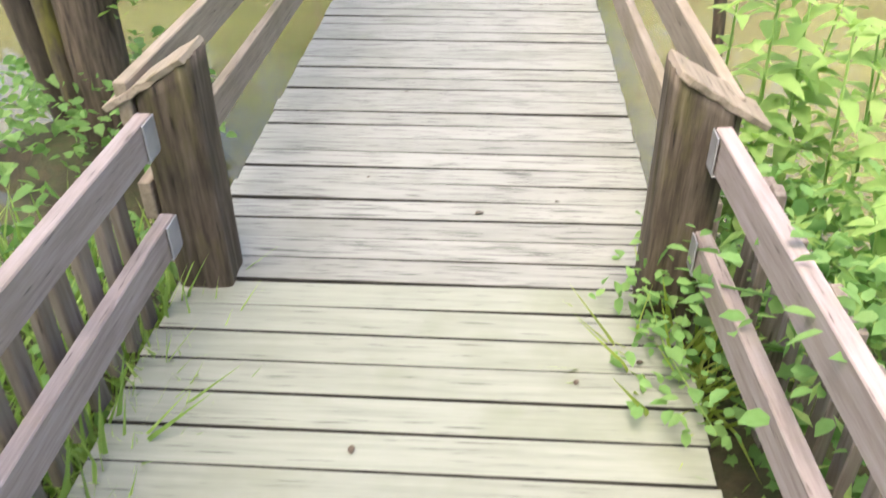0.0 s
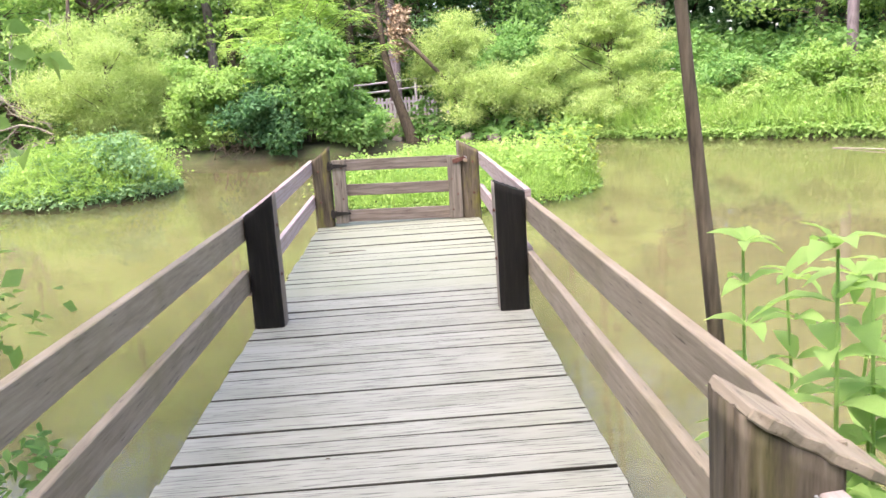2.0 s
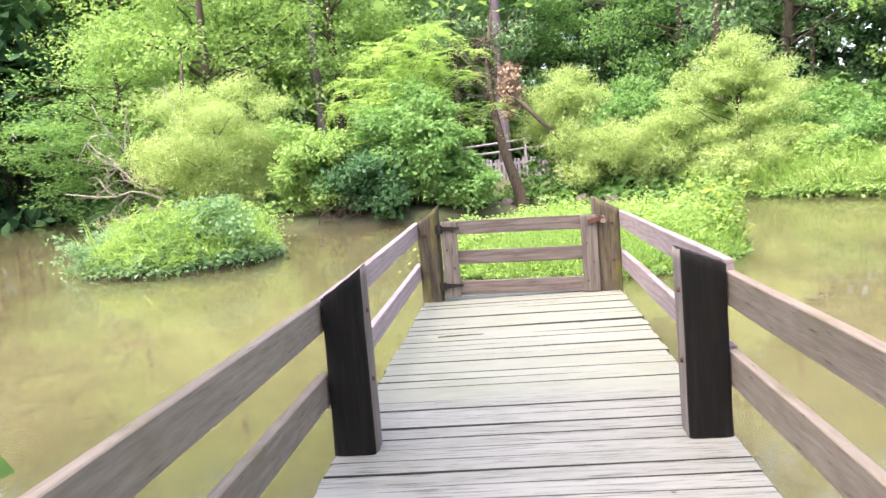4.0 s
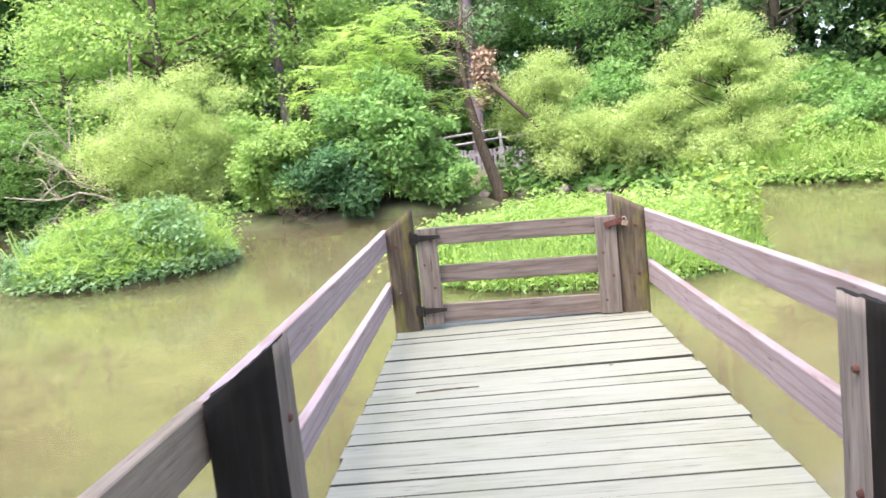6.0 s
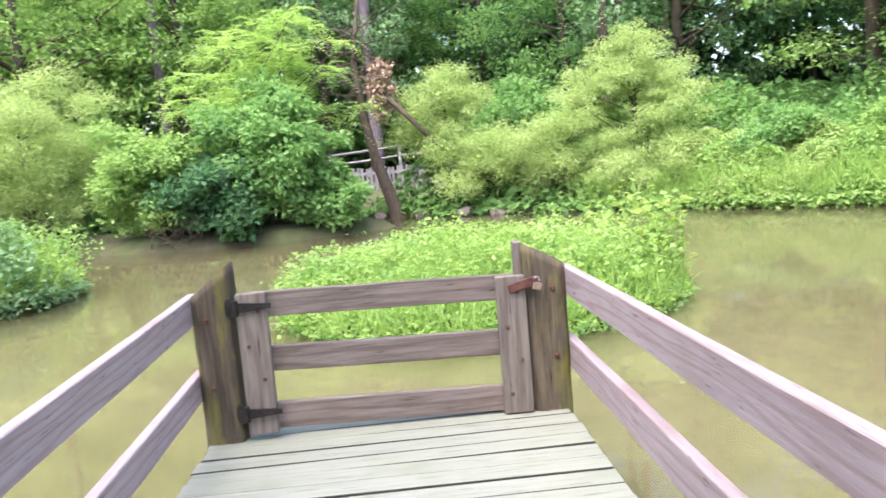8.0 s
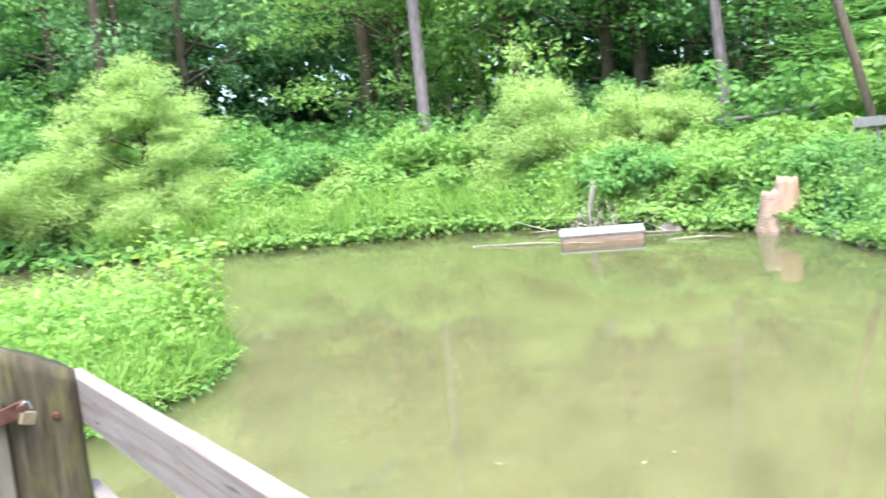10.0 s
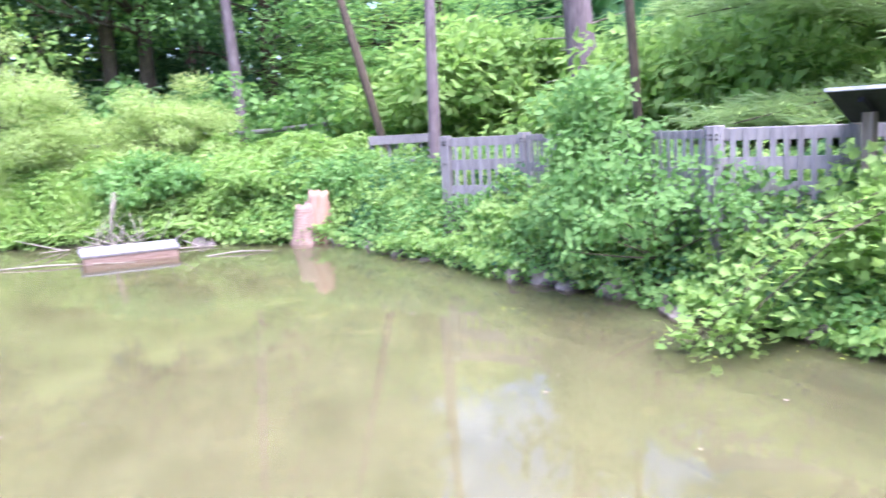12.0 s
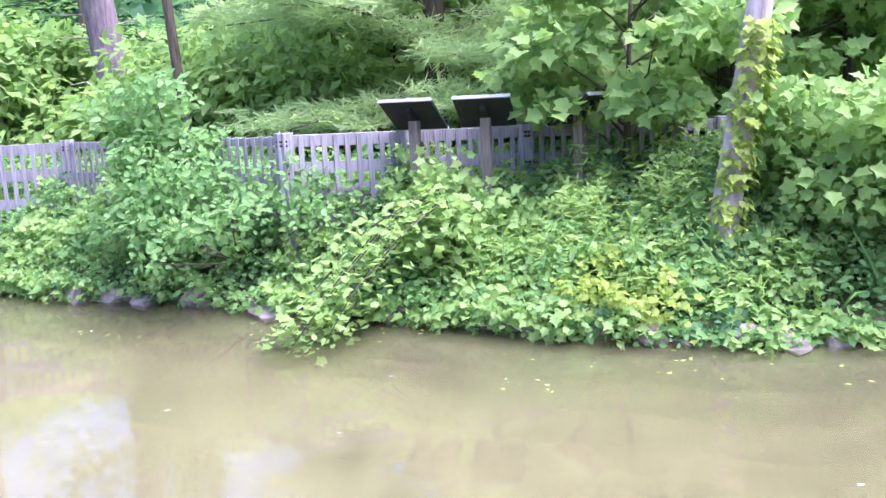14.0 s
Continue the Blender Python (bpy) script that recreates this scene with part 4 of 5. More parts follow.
cover("island_plants", "light green reeds on a round islet", g, scatter(g, 20000, (-9.6, -4.6, 15.2, 20.8), islet(1, 0.95)), 0.85, 0.11, L_GRASS, "long", 0.45, edge=bulge(1), droop=-0.5)

grass("grass", "tall grass tops standing on a round islet", g, scatter(g, 500, (-9.6, -4.6, 15.2, 20.8), islet(1, 0.8)), 0.9, L_GRASS, 0.4)
for k in range(9):
    x, y = ISLETS[1][0] + 1.5 * g.uniform(-1, 1), ISLETS[1][1] + 1.6 * g.uniform(-1, 1)
    xy = np.array([x, y]) + 0.3 * g.standard_normal((900, 2))
    cover("island_plants", "bushy tuft of light green herbs on a round islet", g, xy, 0.75 + 0.3 * g.random(), 0.09, L_LIGHT if k % 2 else L_BLUE, "ovate", 0.6)
for k in range(10):
    x, y = ISLETS[0][0] + 2.0 * g.uniform(-1, 1), ISLETS[0][1] + 1.7 * g.uniform(-1, 1)
    xy = np.array([x, y]) + 0.28 * g.standard_normal((700, 2))
    cover("island_plants", "tuft of fresh green herbs on the low islet", g, xy, 0.42 + 0.2 * g.random(), 0.065, L_PALE if k % 2 else L_LIGHT, "ovate", 0.6)

# bushes of the far bank
G = lambda x, y: float(max(ground_height(x, y), WATER))
tree("willow_bush", "rounded yellow-green willow bush by the water", (-9.55, 27.0, G(-9.55, 27.0)), 4.15, 2.15, 0.1, 0.10, 0.1, 66000, L_YELLOW, 1, BARK, "long", 240, 0.42, limbs=22, category="bush")
tree("bush", "light green leafy bush above the water", (-6.15, 25.6, G(-6.15, 25.6)), 2.7, 1.1, 0.0, 0.07, 0.12, 17000, L_LIGHT, 2, BARK, "ovate", 90, 0.34, category="bush")
tree("bush", "dark dense bush overhanging the water", (-4.3, 25.3, G(-4.3, 25.3)), 1.7, 1.2, -0.1, 0.07, 0.15, 12000, L_DARK, 3, BARK_DARK, "ovate", 80, 0.34, category="bush")
tree("bush", "deep green vine-covered bush over the waterline", (-3.1, 25.8, G(-3.1, 25.8)), 3.1, 1.55, -0.1, 0.07, 0.15, 24000, L_MID, 4, BARK_DARK, "ovate", 130, 0.36, category="bush")
tree("bush", "low broad-leaved bush at the waterline", (-1.75, 25.5, G(-1.75, 25.5)), 1.3, 0.85, -0.1, 0.04, 0.13, 8000, L_MID, 5, BARK_DARK, "broad", 60, 0.26, category="bush")

# sumac: rosettes of drooping feathered leaves at the ends of forked stems
root = tagged(empty("sumac_tree", (-3.5, 27.6, G(-3.5, 27.6))), "light green sumac with layered feathery leaves", "tree")
g = np.random.default_rng(58)
cs, _ = clumps(g, (0.1, 0, 3.4), (2.4, 1.8, 2.0), 86, 1.0, -0.8)
pieces = []
for k in range(4):
    pieces.append(tube([(0.15 * k - 0.2, 0, -0.3), (0.3 * k - 0.45, 0.1, 1.2), (0.7 * k - 1.05, 0.1 * k, 2.7)], [0.08, 0.06, 0.045], 6, k))
    for e in cs[k::9]:
        pieces.append(tube([(0.5 * k - 0.75, 0.06 * k, 1.9), (np.array([0.6 * k - 0.9, 0.08 * k, 2.3]) + e) / 2, e], [0.024, 0.016, 0.008], 4, k))
link("trunk", tri_mesh("trunk", *merge(pieces), True), BARK, root)
at, ax, nr, sz = [], [], [], []
for e in cs:
    for a in g.random() * 6.28 + np.arange(10) * 0.628 + 0.15 * g.standard_normal(10):
        d = np.array([math.cos(a), math.sin(a), 0.5 + 0.3 * g.standard_normal()])
        side = np.array([-math.sin(a), math.cos(a), 0])
        ln = 0.62 + 0.2 * g.random()
        for q in np.linspace(0.2, 1, 9):
            p = e + d * ln * q + np.array([0, 0, -0.75 * ln * q * q])
            for w in (-1, 1):
                at.append(p)
                ax.append(side * w + d * 0.45 + (0, 0, -0.25 * q))
                nr.append((0.45 * g.standard_normal(), 0.45 * g.standard_normal(), 1))
                sz.append(0.2 * (1.05 - 0.5 * q))
link("crown", tri_mesh("crown", *leaves(g, np.array(at), np.array(ax), np.array(nr), np.array(sz), "long")), L_PALE, root)
g = np.random.default_rng(59)
tree("bush", "soft yellow-green bush on the far bank", (1.7, 29.6, G(1.7, 29.6)), 4.1, 1.35, 0.7, 0.08, 0.11, 24000, L_YELLOW, 6, BARK, "long", 110, 0.36, category="bush")
tree("bush", "spreading yellow-green shrub on the far bank", (3.0, 28.3, G(3.0, 28.3)), 2.1, 1.4, 0.0, 0.06, 0.105, 20000, L_YELLOW, 7, BARK, "long", 100, 0.36, category="bush")
tree("bush", "spreading lime-green shrub on the far bank", (4.7, 27.2, G(4.7, 27.2)), 2.2, 1.4, 0.0, 0.06, 0.105, 20000, L_YELLOW, 8, BARK, "long", 100, 0.36, category="bush")
tree("willow_tree", "pale yellow-green young tree with a bare dark stem", (6.7, 26.9, G(6.7, 26.9)), 3.7, 1.95, 1.0, 0.07, 0.105, 30000, L_YELLOW, 9, BARK_DARK, "long", 150, 0.34, limbs=34, flat=0.5, trunk_top=0.95)
tree("willow_tree", "slender pale leader above the young tree's crown", (6.7, 26.95, G(6.7, 26.95)), 4.3, 0.8, 2.6, 0.04, 0.1, 6000, L_YELLOW, 19, BARK_DARK, "long", 50, 0.24, limbs=12, flat=0.6, trunk_top=0.95)
tree("bush", "low yellow-green skirt of shrub at the water", (6.7, 25.9, G(6.7, 25.9)), 1.7, 1.6, 0.0, 0.05, 0.1, 18000, L_YELLOW, 18, BARK, "long", 90, 0.34, category="bush")
tree("bush", "green shrub in the shade behind the far bank", (4.4, 32.4, G(4.4, 32.4)), 2.9, 1.9, 0.2, 0.08, 0.15, 13000, L_MID, 17, BARK, "ovate", 90, 0.45, category="bush")
tree("bush", "pale yellow-green bush on the grassy bank", (12.9, 19.7, G(12.9, 19.7)), 3.0, 1.1, 0.2, 0.06, 0.1, 19000, L_YELLOW, 10, BARK, "long", 40, 0.42, category="bush")
tree("bush", "rounded yellow bush behind the raft", (14.4, 17.9, G(14.4, 17.9)), 2.3, 1.3, 0.1, 0.06, 0.1, 19000, L_YELLOW, 11, BARK, "long", 40, 0.42, category="bush")
for i, (x, y, h, r) in enumerate(((13.0, 16.6, 0.95, 1.2), (13.3, 14.8, 0.8, 1.1), (13.4, 13.2, 0.7, 1.0), (11.9, 22.3, 1.7, 1.4), (9.9, 24.6, 1.8, 1.5))):
    tree("bush", "leafy green bush on the bank behind the raft", (x, y, G(x, y)), h, r, 0.0, 0.05, 0.1, 9000, L_LIGHT if i % 2 else L_MID, 60 + i, BARK, "broad", 60, 0.26, category="bush")

# the leaning tree with a clump of dead leaves
root = tagged(empty("leaning_tree", (-0.15, 29.3, G(-0.15, 29.3))), "leaning grey trunk with a clump of dead brown leaves", "tree")
root.scale = (0.78, 0.78, 0.78)
path = [(0.35, 0, -0.3), (0.2, 0, 0.4), (-0.35, 0, 2.2), (-0.75, 0, 4.2), (-0.85, 0, 6.0), (-0.5, 0, 8.4)]
pieces = [tube(path, [0.33, 0.26, 0.2, 0.16, 0.1, 0.03], 9, 2), tube([(-0.6, 0, 5.4), (0.6, -0.5, 4.2), (2.2, -0.8, 2.4)], [0.08, 0.1, 0.09], 7, 3)]
for i in range(46):
    a = np.array([-0.8 + 0.2 * g.standard_normal(), 0, 4.6 + 2.6 * g.random()])
    d = unit(g.standard_normal(3) * (1.3, 0.7, 0.7) + (-0.3, -0.3, 0.1))
    ln = 0.7 + 0.8 * g.random()
    pieces.append(tube([a, a + d * 0.8 * ln, a + d * 1.7 * ln + (0, 0, 0.3)], [0.03, 0.02, 0.009], 4, i))
link("trunk", tri_mesh("trunk", *merge(pieces), True), BARK, root)
c, r = clumps(g, (0.05, -0.1, 4.75), (0.5, 0.4, 1.35), 34, 0.24)
link("dead_leaves", tri_mesh("dead_leaves", *cloud(g, c, r, 1500, 0.17, "ovate")), DRY, root, "dead brown leaf clump")

# bleached branches of a fallen tree
root = tagged(empty("fallen_tree", (-12.9, 27.2, WATER)), "bleached bare branches of a fallen tree over the water", "tree")
root.scale = (0.85, 0.85, 0.85)


def gnarled(gg, a, d, length, r, forks, out):
    """A crooked bare branch that wanders and forks."""
    p, d = [np.array(a, float)], unit(np.array(d, float))
    for k in range(6):
        d = unit(d + 0.34 * gg.standard_normal(3) * (1, 0.6, 1))
        p.append(p[-1] + d * length / 6)
    out.append(tube(p, r * np.linspace(1, 0.3, 7), 5, int(1000 * r)))
    for k in range(forks):
        s = p[1 + int(gg.integers(4))]
        gnarled(gg, s, d + 0.8 * gg.standard_normal(3) * (1, 0.6, 1), length * 0.55, r * 0.5, forks - 2, out)


pieces = []
for z0, dx, dz, ln, r0 in ((0.2, -1, 0.0, 3.0, 0.045), (0.5, -1, 0.12, 3.8, 0.055), (0.7, -1, 0.2, 4.2, 0.05), (0.9, -1, 0.1, 3.4, 0.042), (0.4, -0.8, -0.15, 2.2, 0.035), (1.2, -0.8, 0.3, 2.6, 0.035)):
    gnarled(g, (1.7, -0.3, z0 + 0.8), (dx, -0.2, dz), ln, r0, 4, pieces)
link("snag", tri_mesh("snag", *tube([(2.1, 0.9, -0.2), (2.2, 1.1, 3.4), (2.3, 1.2, 5.6), (2.45, 1.2, 7.0)], [0.15, 0.12, 0.09, 0.03], 8, 2), True), BARK, root)
gnarled(g, (2.2, 1.1, 4.2), (-1, -0.2, 0.2), 2.0, 0.07, 3, pieces)
gnarled(g, (2.2, 1.1, 3.9), (-1, -0.2, 0.05), 1.5, 0.05, 2, pieces)
for v, t in pieces:
    link("branch", tri_mesh("branch", v, t, True), DEADWOOD, root)

# brown tangle at the foot of the far bushes
root = tagged(empty("brushwood", (-5.4, 24.9, WATER)), "brown tangle of dry twigs under the far bushes", "driftwood")
pieces = []
for i in range(12):
    gnarled(g, (0.5 * g.standard_normal(), 0.15 * g.standard_normal(), 0.1), (0.8 * g.standard_normal(), -0.4, 0.9), 1.1, 0.022, 3, pieces)
for v, t in pieces:
    link("twig", tri_mesh("twig", v, t), BARK, root)

# dry brush by the raft
root = tagged(empty("brushwood", (11.2, 16.7, WATER)), "bleached dry twigs washed up by the raft", "driftwood")
pieces = []
for i in range(34):
    a = np.array([0.5 * g.random(), 0.6 * g.standard_normal(), 0.02])
    d = unit(np.array([0.3, 1.0, 1.0]) * g.standard_normal(3))
    d[2] = abs(d[2]) * 0.6
    pieces.append(tube([a, a + d * 0.4, a + d * (0.6 + 0.5 * g.random())], [0.016, 0.012, 0.005], 4, i))
for i in range(6):
    a = np.array([0.1 * i, -0.2 + 0.1 * i, 0])
    pieces.append(tube([a, a + (0.03, 0.05 - 0.03 * i, 0.5), a + (0.1, -0.05 * i, 0.95)], [0.02, 0.015, 0.007], 4, i))
for v, t in pieces:
    link("twig", tri_mesh("twig", v, t), DEADWOOD, root)
for i, (a, b) in enumerate((((9.3, 17.6), (10.2, 15.3)), ((10.7, 14.4), (11.2, 13.6)))):
    v, t = tube([(0, 0, 0.0), ((b[0] - a[0]) / 2, (b[1] - a[1]) / 2, 0.03), (b[0] - a[0], b[1] - a[1], 0.0)], [0.012, 0.014, 0.006], 5, i)
    ob = tagged(link("stick", tri_mesh("stick", v, t), DEADWOOD), "thin bleached stick floating on the water", "stick")
    ob.location = (*a, WATER + 0.005)

# ---- the woods ----
kinds = []
for i, mat in enumerate((L_MID, L_MID, L_LIGHT, L_LIGHT, L_BLUE, L_DARK)):
    kinds.append(tree("tree", "tall broad-leaved woodland tree", (0, 0, 0), 16.5, 4.2, {1: 1.8, 5: 1.4}.get(i, 0.6), 0.24, 0.175, 20000, mat, 20 + i, BARK, "ovate", 260, 0.9, limbs=30, flat=0.42, up=1.0, thin_above=9.0))
# place and kind of each tree
spots = [(-29, 44, 0), (-23, 44, 1), (-19, 41.5, 2), (-15, 39.5, 3), (-2.5, 40.5, 4), (-11, 38.5, 0), (-7.6, 37, 2), (-20, 48, 1), (-13, 46, 0), (-5, 43, 1), (0.8, 43.5, 0), (7.4, 38.0, 0), (10.4, 33.5, 4), (15, 27.5, 3),
         (16.5, 24, 2), (19, 21.5, 4), (20.5, 18.6, 1), (24, 16.5, 2), (21.5, 14.0, 0), (22, 25, 5), (5, 46, 5), (-35, 46, 1), (17.5, 33, 5), (24, 20, 5), (25, 9, 2), (22, 2.5, 0), (19, -2, 0), (14, -4, 2), (-12.0, 33.4, 3), (-16.0, 34.0, 0)]
used = set()
for i, (x, y, kind) in enumerate(spots):
    low = 0.2 if (x, y) == (25, 9) else 0.3 if x > 13 and y < 17 else 0.5 if (x, y) == (-16.0, 34.0) else 0.85 + 0.3 * ((i * 37) % 10) / 10
    m = Matrix.LocRotScale((x, y, G(x, y) - 0.1), Euler((0, 0, i * 2.4)), Vector((1, 1, low)))
    o = copy_thing(kinds[kind], m) if kind in used else kinds[kind]
    o.matrix_basis = m
    used.add(kind)


def bare_trunk(label, loc, r, height, lean, mat, seed, stubs=0, name="bare_tree"):
    root = tagged(empty(name, loc), label, "tree")
    h = np.linspace(-0.3, height, 8)
    p = np.stack([lean[0] * h / height + 0.04 * np.sin(h + seed), lean[1] * h / height, h], 1)
    link("trunk", tri_mesh("trunk", *tube(p, r * (1.1 - 0.5 * np.clip(h / height, 0, 1)), 10, seed), True), mat, root)
    gg = np.random.default_rng(seed)
    for i in range(stubs):
        z = height * (0.15 + 0.5 * gg.random())
        a = np.array([np.interp(z, h, p[:, 0]), np.interp(z, h, p[:, 1]), z])
        d = unit(gg.standard_normal(3) * (1, 1, 0.25))
        link("dead_branch", tri_mesh("dead_branch", *tube([a, a + d * 0.35, a + d * (0.5 + 0.5 * gg.random())], [0.025, 0.018, 0.006], 5, i)), DEADWOOD, root)
    return root


bare_trunk("pale straight trunk behind the fence corner", (12.75, 11.4, 0.2), 0.095, 9, (0.1, -0.1), BARK_LILAC, 3)
bare_trunk("leaning dark trunk in the wood", (15.0, 13.0, 0.3), 0.085, 8, (-0.5, 1.9), BARK, 4)
bare_trunk("grey trunk behind the split-rail fence", (17.4, 17.7, 0.4), 0.14, 10, (-0.3, 0.3), BARK_LILAC, 5)
bare_trunk("lilac-grey conifer trunk with dead branch stubs", (15.9, 9.36, 0.3), 0.27, 9.0, (-0.15, 0.6), BARK_LILAC, 6, 22)
bare_trunk("slim brown trunk behind the fence", (12.1, 8.15, 0.1), 0.07, 8, (-0.1, 0.4), BARK, 7)
for i, (x, y, r) in enumerate(((-0.5, 38.5, 0.25), (7.6, 33.0, 0.2), (8.2, 33.3, 0.17), (13.0, 23.7, 0.16), (18.6, 22.2, 0.2), (14.8, 29, 0.22), (-8.2, 36.2, 0.2))):
    bare_trunk("straight dark trunk at the edge of the wood", (x, y, G(x, y)), r, 16, (0.3 * math.sin(i), 0.2), BARK if i % 3 else BARK_LILAC, 30 + i, 6)

# pine behind the signs: whorls of soft needle sprays
g = np.random.default_rng(77)
root = tagged(empty("pine_tree", (12.1, 4.62, 0.1)), "white pine with soft layered needle sprays behind the signs", "tree")
pieces = [tube([(0, 0, -0.3), (0, 0, 3), (0.05, 0, 7), (0, 0, 11)], [0.19, 0.16, 0.11, 0.03], 10, 1)]
at, ax = [], []
for i in range(62):
    z = 1.0 + 8.5 * (i / 62) ** 1.7
    a = g.random() * 6.283
    ln = (2.9 + 0.8 * g.random()) * (1 - 0.06 * z)
    d = np.array([math.cos(a), math.sin(a), 0.05 + 0.12 * g.standard_normal()])
    mid = np.array([0, 0, z]) + d * ln * 0.5 + (0, 0, 0.1)
    end = np.array([0, 0, z]) + d * ln + (0, 0, -0.1)
    pieces.append(tube([(0, 0, z), mid, end], [0.035, 0.022, 0.006], 5, i))
    for k in range(32):
        f = 0.25 + 0.75 * g.random()
        c = np.array([0, 0, z]) + d * ln * f + g.standard_normal(3) * (0.28, 0.28, 0.07)
        n = 52
        at.append(c + g.standard_normal((n, 3)) * (0.12, 0.12, 0.035))
        ax.append(unit(g.standard_normal((n, 3)) * (1, 1, 0.5) + d * 0.8 + (0, 0, 0.1)))
link("trunk", tri_mesh("trunk", *merge(pieces), True), BARK, root)
at, ax = np.concatenate(at), np.concatenate(ax)
v, t = leaves(g, at, ax, g.standard_normal(at.shape) + (0, 0, 0.6), 0.17 + 0.07 * g.random(len(at)), "needle", 0.1, 0.05)
link("needles", tri_mesh("needles", v, t), L_PINE, root)

for i, (x, y, h, r) in enumerate(((14.5, 7.0, 2.2, 1.5), (17.0, 11.2, 2.8, 1.6), (15.0, 4.6, 3.4, 1.8), (17.5, 6.5, 2.7, 2.0), (14.4, 1.5, 3.4, 2.0), (17.0, 12.0, 2.8, 1.9), (12.0, -0.5, 3.2, 2.0), (18.9, 14.2, 2.0, 1.5), (16.0, 3.0, 4.5, 2.2), (13.3, 6.3, 1.7, 1.3), (13.0, 3.2, 1.8, 1.4), (13.9, 8.4, 1.8, 1.2))):
    tree("bush", "light green woodland shrub behind the fence", (x, y, G(x, y)), h, r, 0.2, 0.06, 0.2, 6500, L_LIGHT, 300 + i, BARK, "ovate", 36, 0.6, category="bush")

# maples and vine-clad trunk of the near bank
tree("maple_tree", "broad-leaved maple leaning over the bank fence", (9.2, 1.7, 0.0), 6.0, 2.3, 0.5, 0.12, 0.15, 9000, L_LIGHT, 40, BARK, "maple", 50, 0.6, flat=0.4, up=1.1, face=VIEW_SIDE)
tree("maple_bush", "young maple with large fresh green leaves", (7.4, 4.0, -0.05), 3.0, 1.0, 0.8, 0.05, 0.145, 2300, L_LIGHT, 41, BARK, "maple", 24, 0.32, flat=0.35, up=1.2, category="bush", face=VIEW_SIDE)
tree("maple_bush", "low maple bush arching over the water", (5.85, 2.55, -0.2), 1.6, 1.05, -0.1, 0.05, 0.115, 7500, L_LIGHT, 42, BARK, "maple", 34, 0.36, flat=0.5, up=1.0, category="bush", face=VIEW_SIDE)
tree("maple_bush", "shaded maple saplings behind the bank", (8.5, 0.5, 0.0), 4.2, 2.2, 0.0, 0.08, 0.14, 9000, L_LIGHT, 43, BARK, "maple", 50, 0.55, flat=0.45, category="bush", face=VIEW_SIDE)
tree("bush", "green bush with broad leaves against the fence", (9.0, 8.3, -0.1), 1.85, 0.6, 0.0, 0.03, 0.085, 3600, L_MID, 44, BARK, "broad", 24, 0.24, category="bush", face=VIEW_SIDE)
tree("maple_bush", "pale-leaved maple sapling heaped on the bank", (7.25, 5.9, -0.25), 0.95, 0.5, 0.0, 0.03, 0.09, 1500, L_LIGHT, 45, BARK, "maple", 24, 0.26, category="bush", face=VIEW_SIDE)
tree("bush", "leafy dark green thicket on the bank", (8.3, 7.75, -0.2), 1.0, 0.9, 0.0, 0.03, 0.07, 5000, L_MID, 46, BARK, "broad", 30, 0.3, category="bush", face=VIEW_SIDE)
# added tree, crown out of view, breaks up the sky patch on the water
tree("tree", "thin-crowned tree added behind the fence to break up the reflected sky", (20.0, 10.4, G(20.0, 10.4)), 9.5, 2.2, 4.6, 0.09, 0.24, 1500, L_MID, 47, BARK, "ovate", 50, 0.6, limbs=20)
ivy = bare_trunk("pale leaning trunk with yellow-green creeper", (5.92, 4.02, -0.25), 0.115, 6.5, (0.0, -1.15), BARK_PALE, 12, name="creeper_trunk")
n = 330
z = 0.25 + 1.9 * g.random(n)
ang = g.uniform(1.6, 4.4, n)
at = np.stack([0.12 * np.cos(ang), -1.15 * z / 6.5 + 0.12 * np.sin(ang), z], 1) + 0.02 * g.standard_normal((n, 3))
v, t = leaves(g, at, np.stack([np.cos(ang), np.sin(ang), -0.8 + 0 * ang], 1) + 0.4 * g.standard_normal((n, 3)), np.stack([np.cos(ang), np.sin(ang), 0.6 + 0 * ang], 1), 0.06 + 0.05 * g.random(n), "maple")
link("creeper", tri_mesh("creeper", v, t), L_GOLD, ivy, "yellow-green climbing creeper")

# trees at the water beside the boardwalk's start
g = np.random.default_rng(90)
root = tagged(empty("bank_tree", (-2.03, 3.0, -0.3)), "brown-barked trunk standing at the water's edge", "tree")
pieces = [tube([(0, 0, -0.3), (0, 0, 0.3), (0.01, 0.02, 1.6), (-0.1, 0.05, 3.4), (-0.4, 0.3, 6.5), (-0.3, 0.6, 9)], [0.21, 0.165, 0.15, 0.14, 0.11, 0.05], 12, 4, 0.05)]
# crown is out of view, set back to shade the deck's start
c, r = clumps(g, (-1.4, 0.0, 7.2), (2.6, 2.8, 2.0), 70, 0.6)
for i in range(16):
    pieces.append(tube([(-0.3, 0.2, 4.6 + 0.15 * i), c[i] * 0.5 + np.array([-0.15, 0.1, 3.0]), c[i]], [0.05, 0.035, 0.012], 5, i))
link("trunk", tri_mesh("trunk", *merge(pieces), True), BARK, root)
link("crown", tri_mesh("crown", *cloud(g, c, r, 8000, 0.16, "ovate", 0.45)), L_MID, root)
# added out of view behind the start to darken the first planks
tree("bank_tree", "unseen broad-leaved tree added to shade the boardwalk's start", (-3.1, -3.4, G(-3.1, -3.4)), 11.5, 3.3, 5.6, 0.2, 0.17, 9000, L_MID, 95, BARK, "ovate", 50, 0.8)
bare_trunk("slender dark trunk beside the bank tree", (-2.32, 3.05, -0.4), 0.085, 7, (-0.9, 0.2), BARK_DARK, 8)
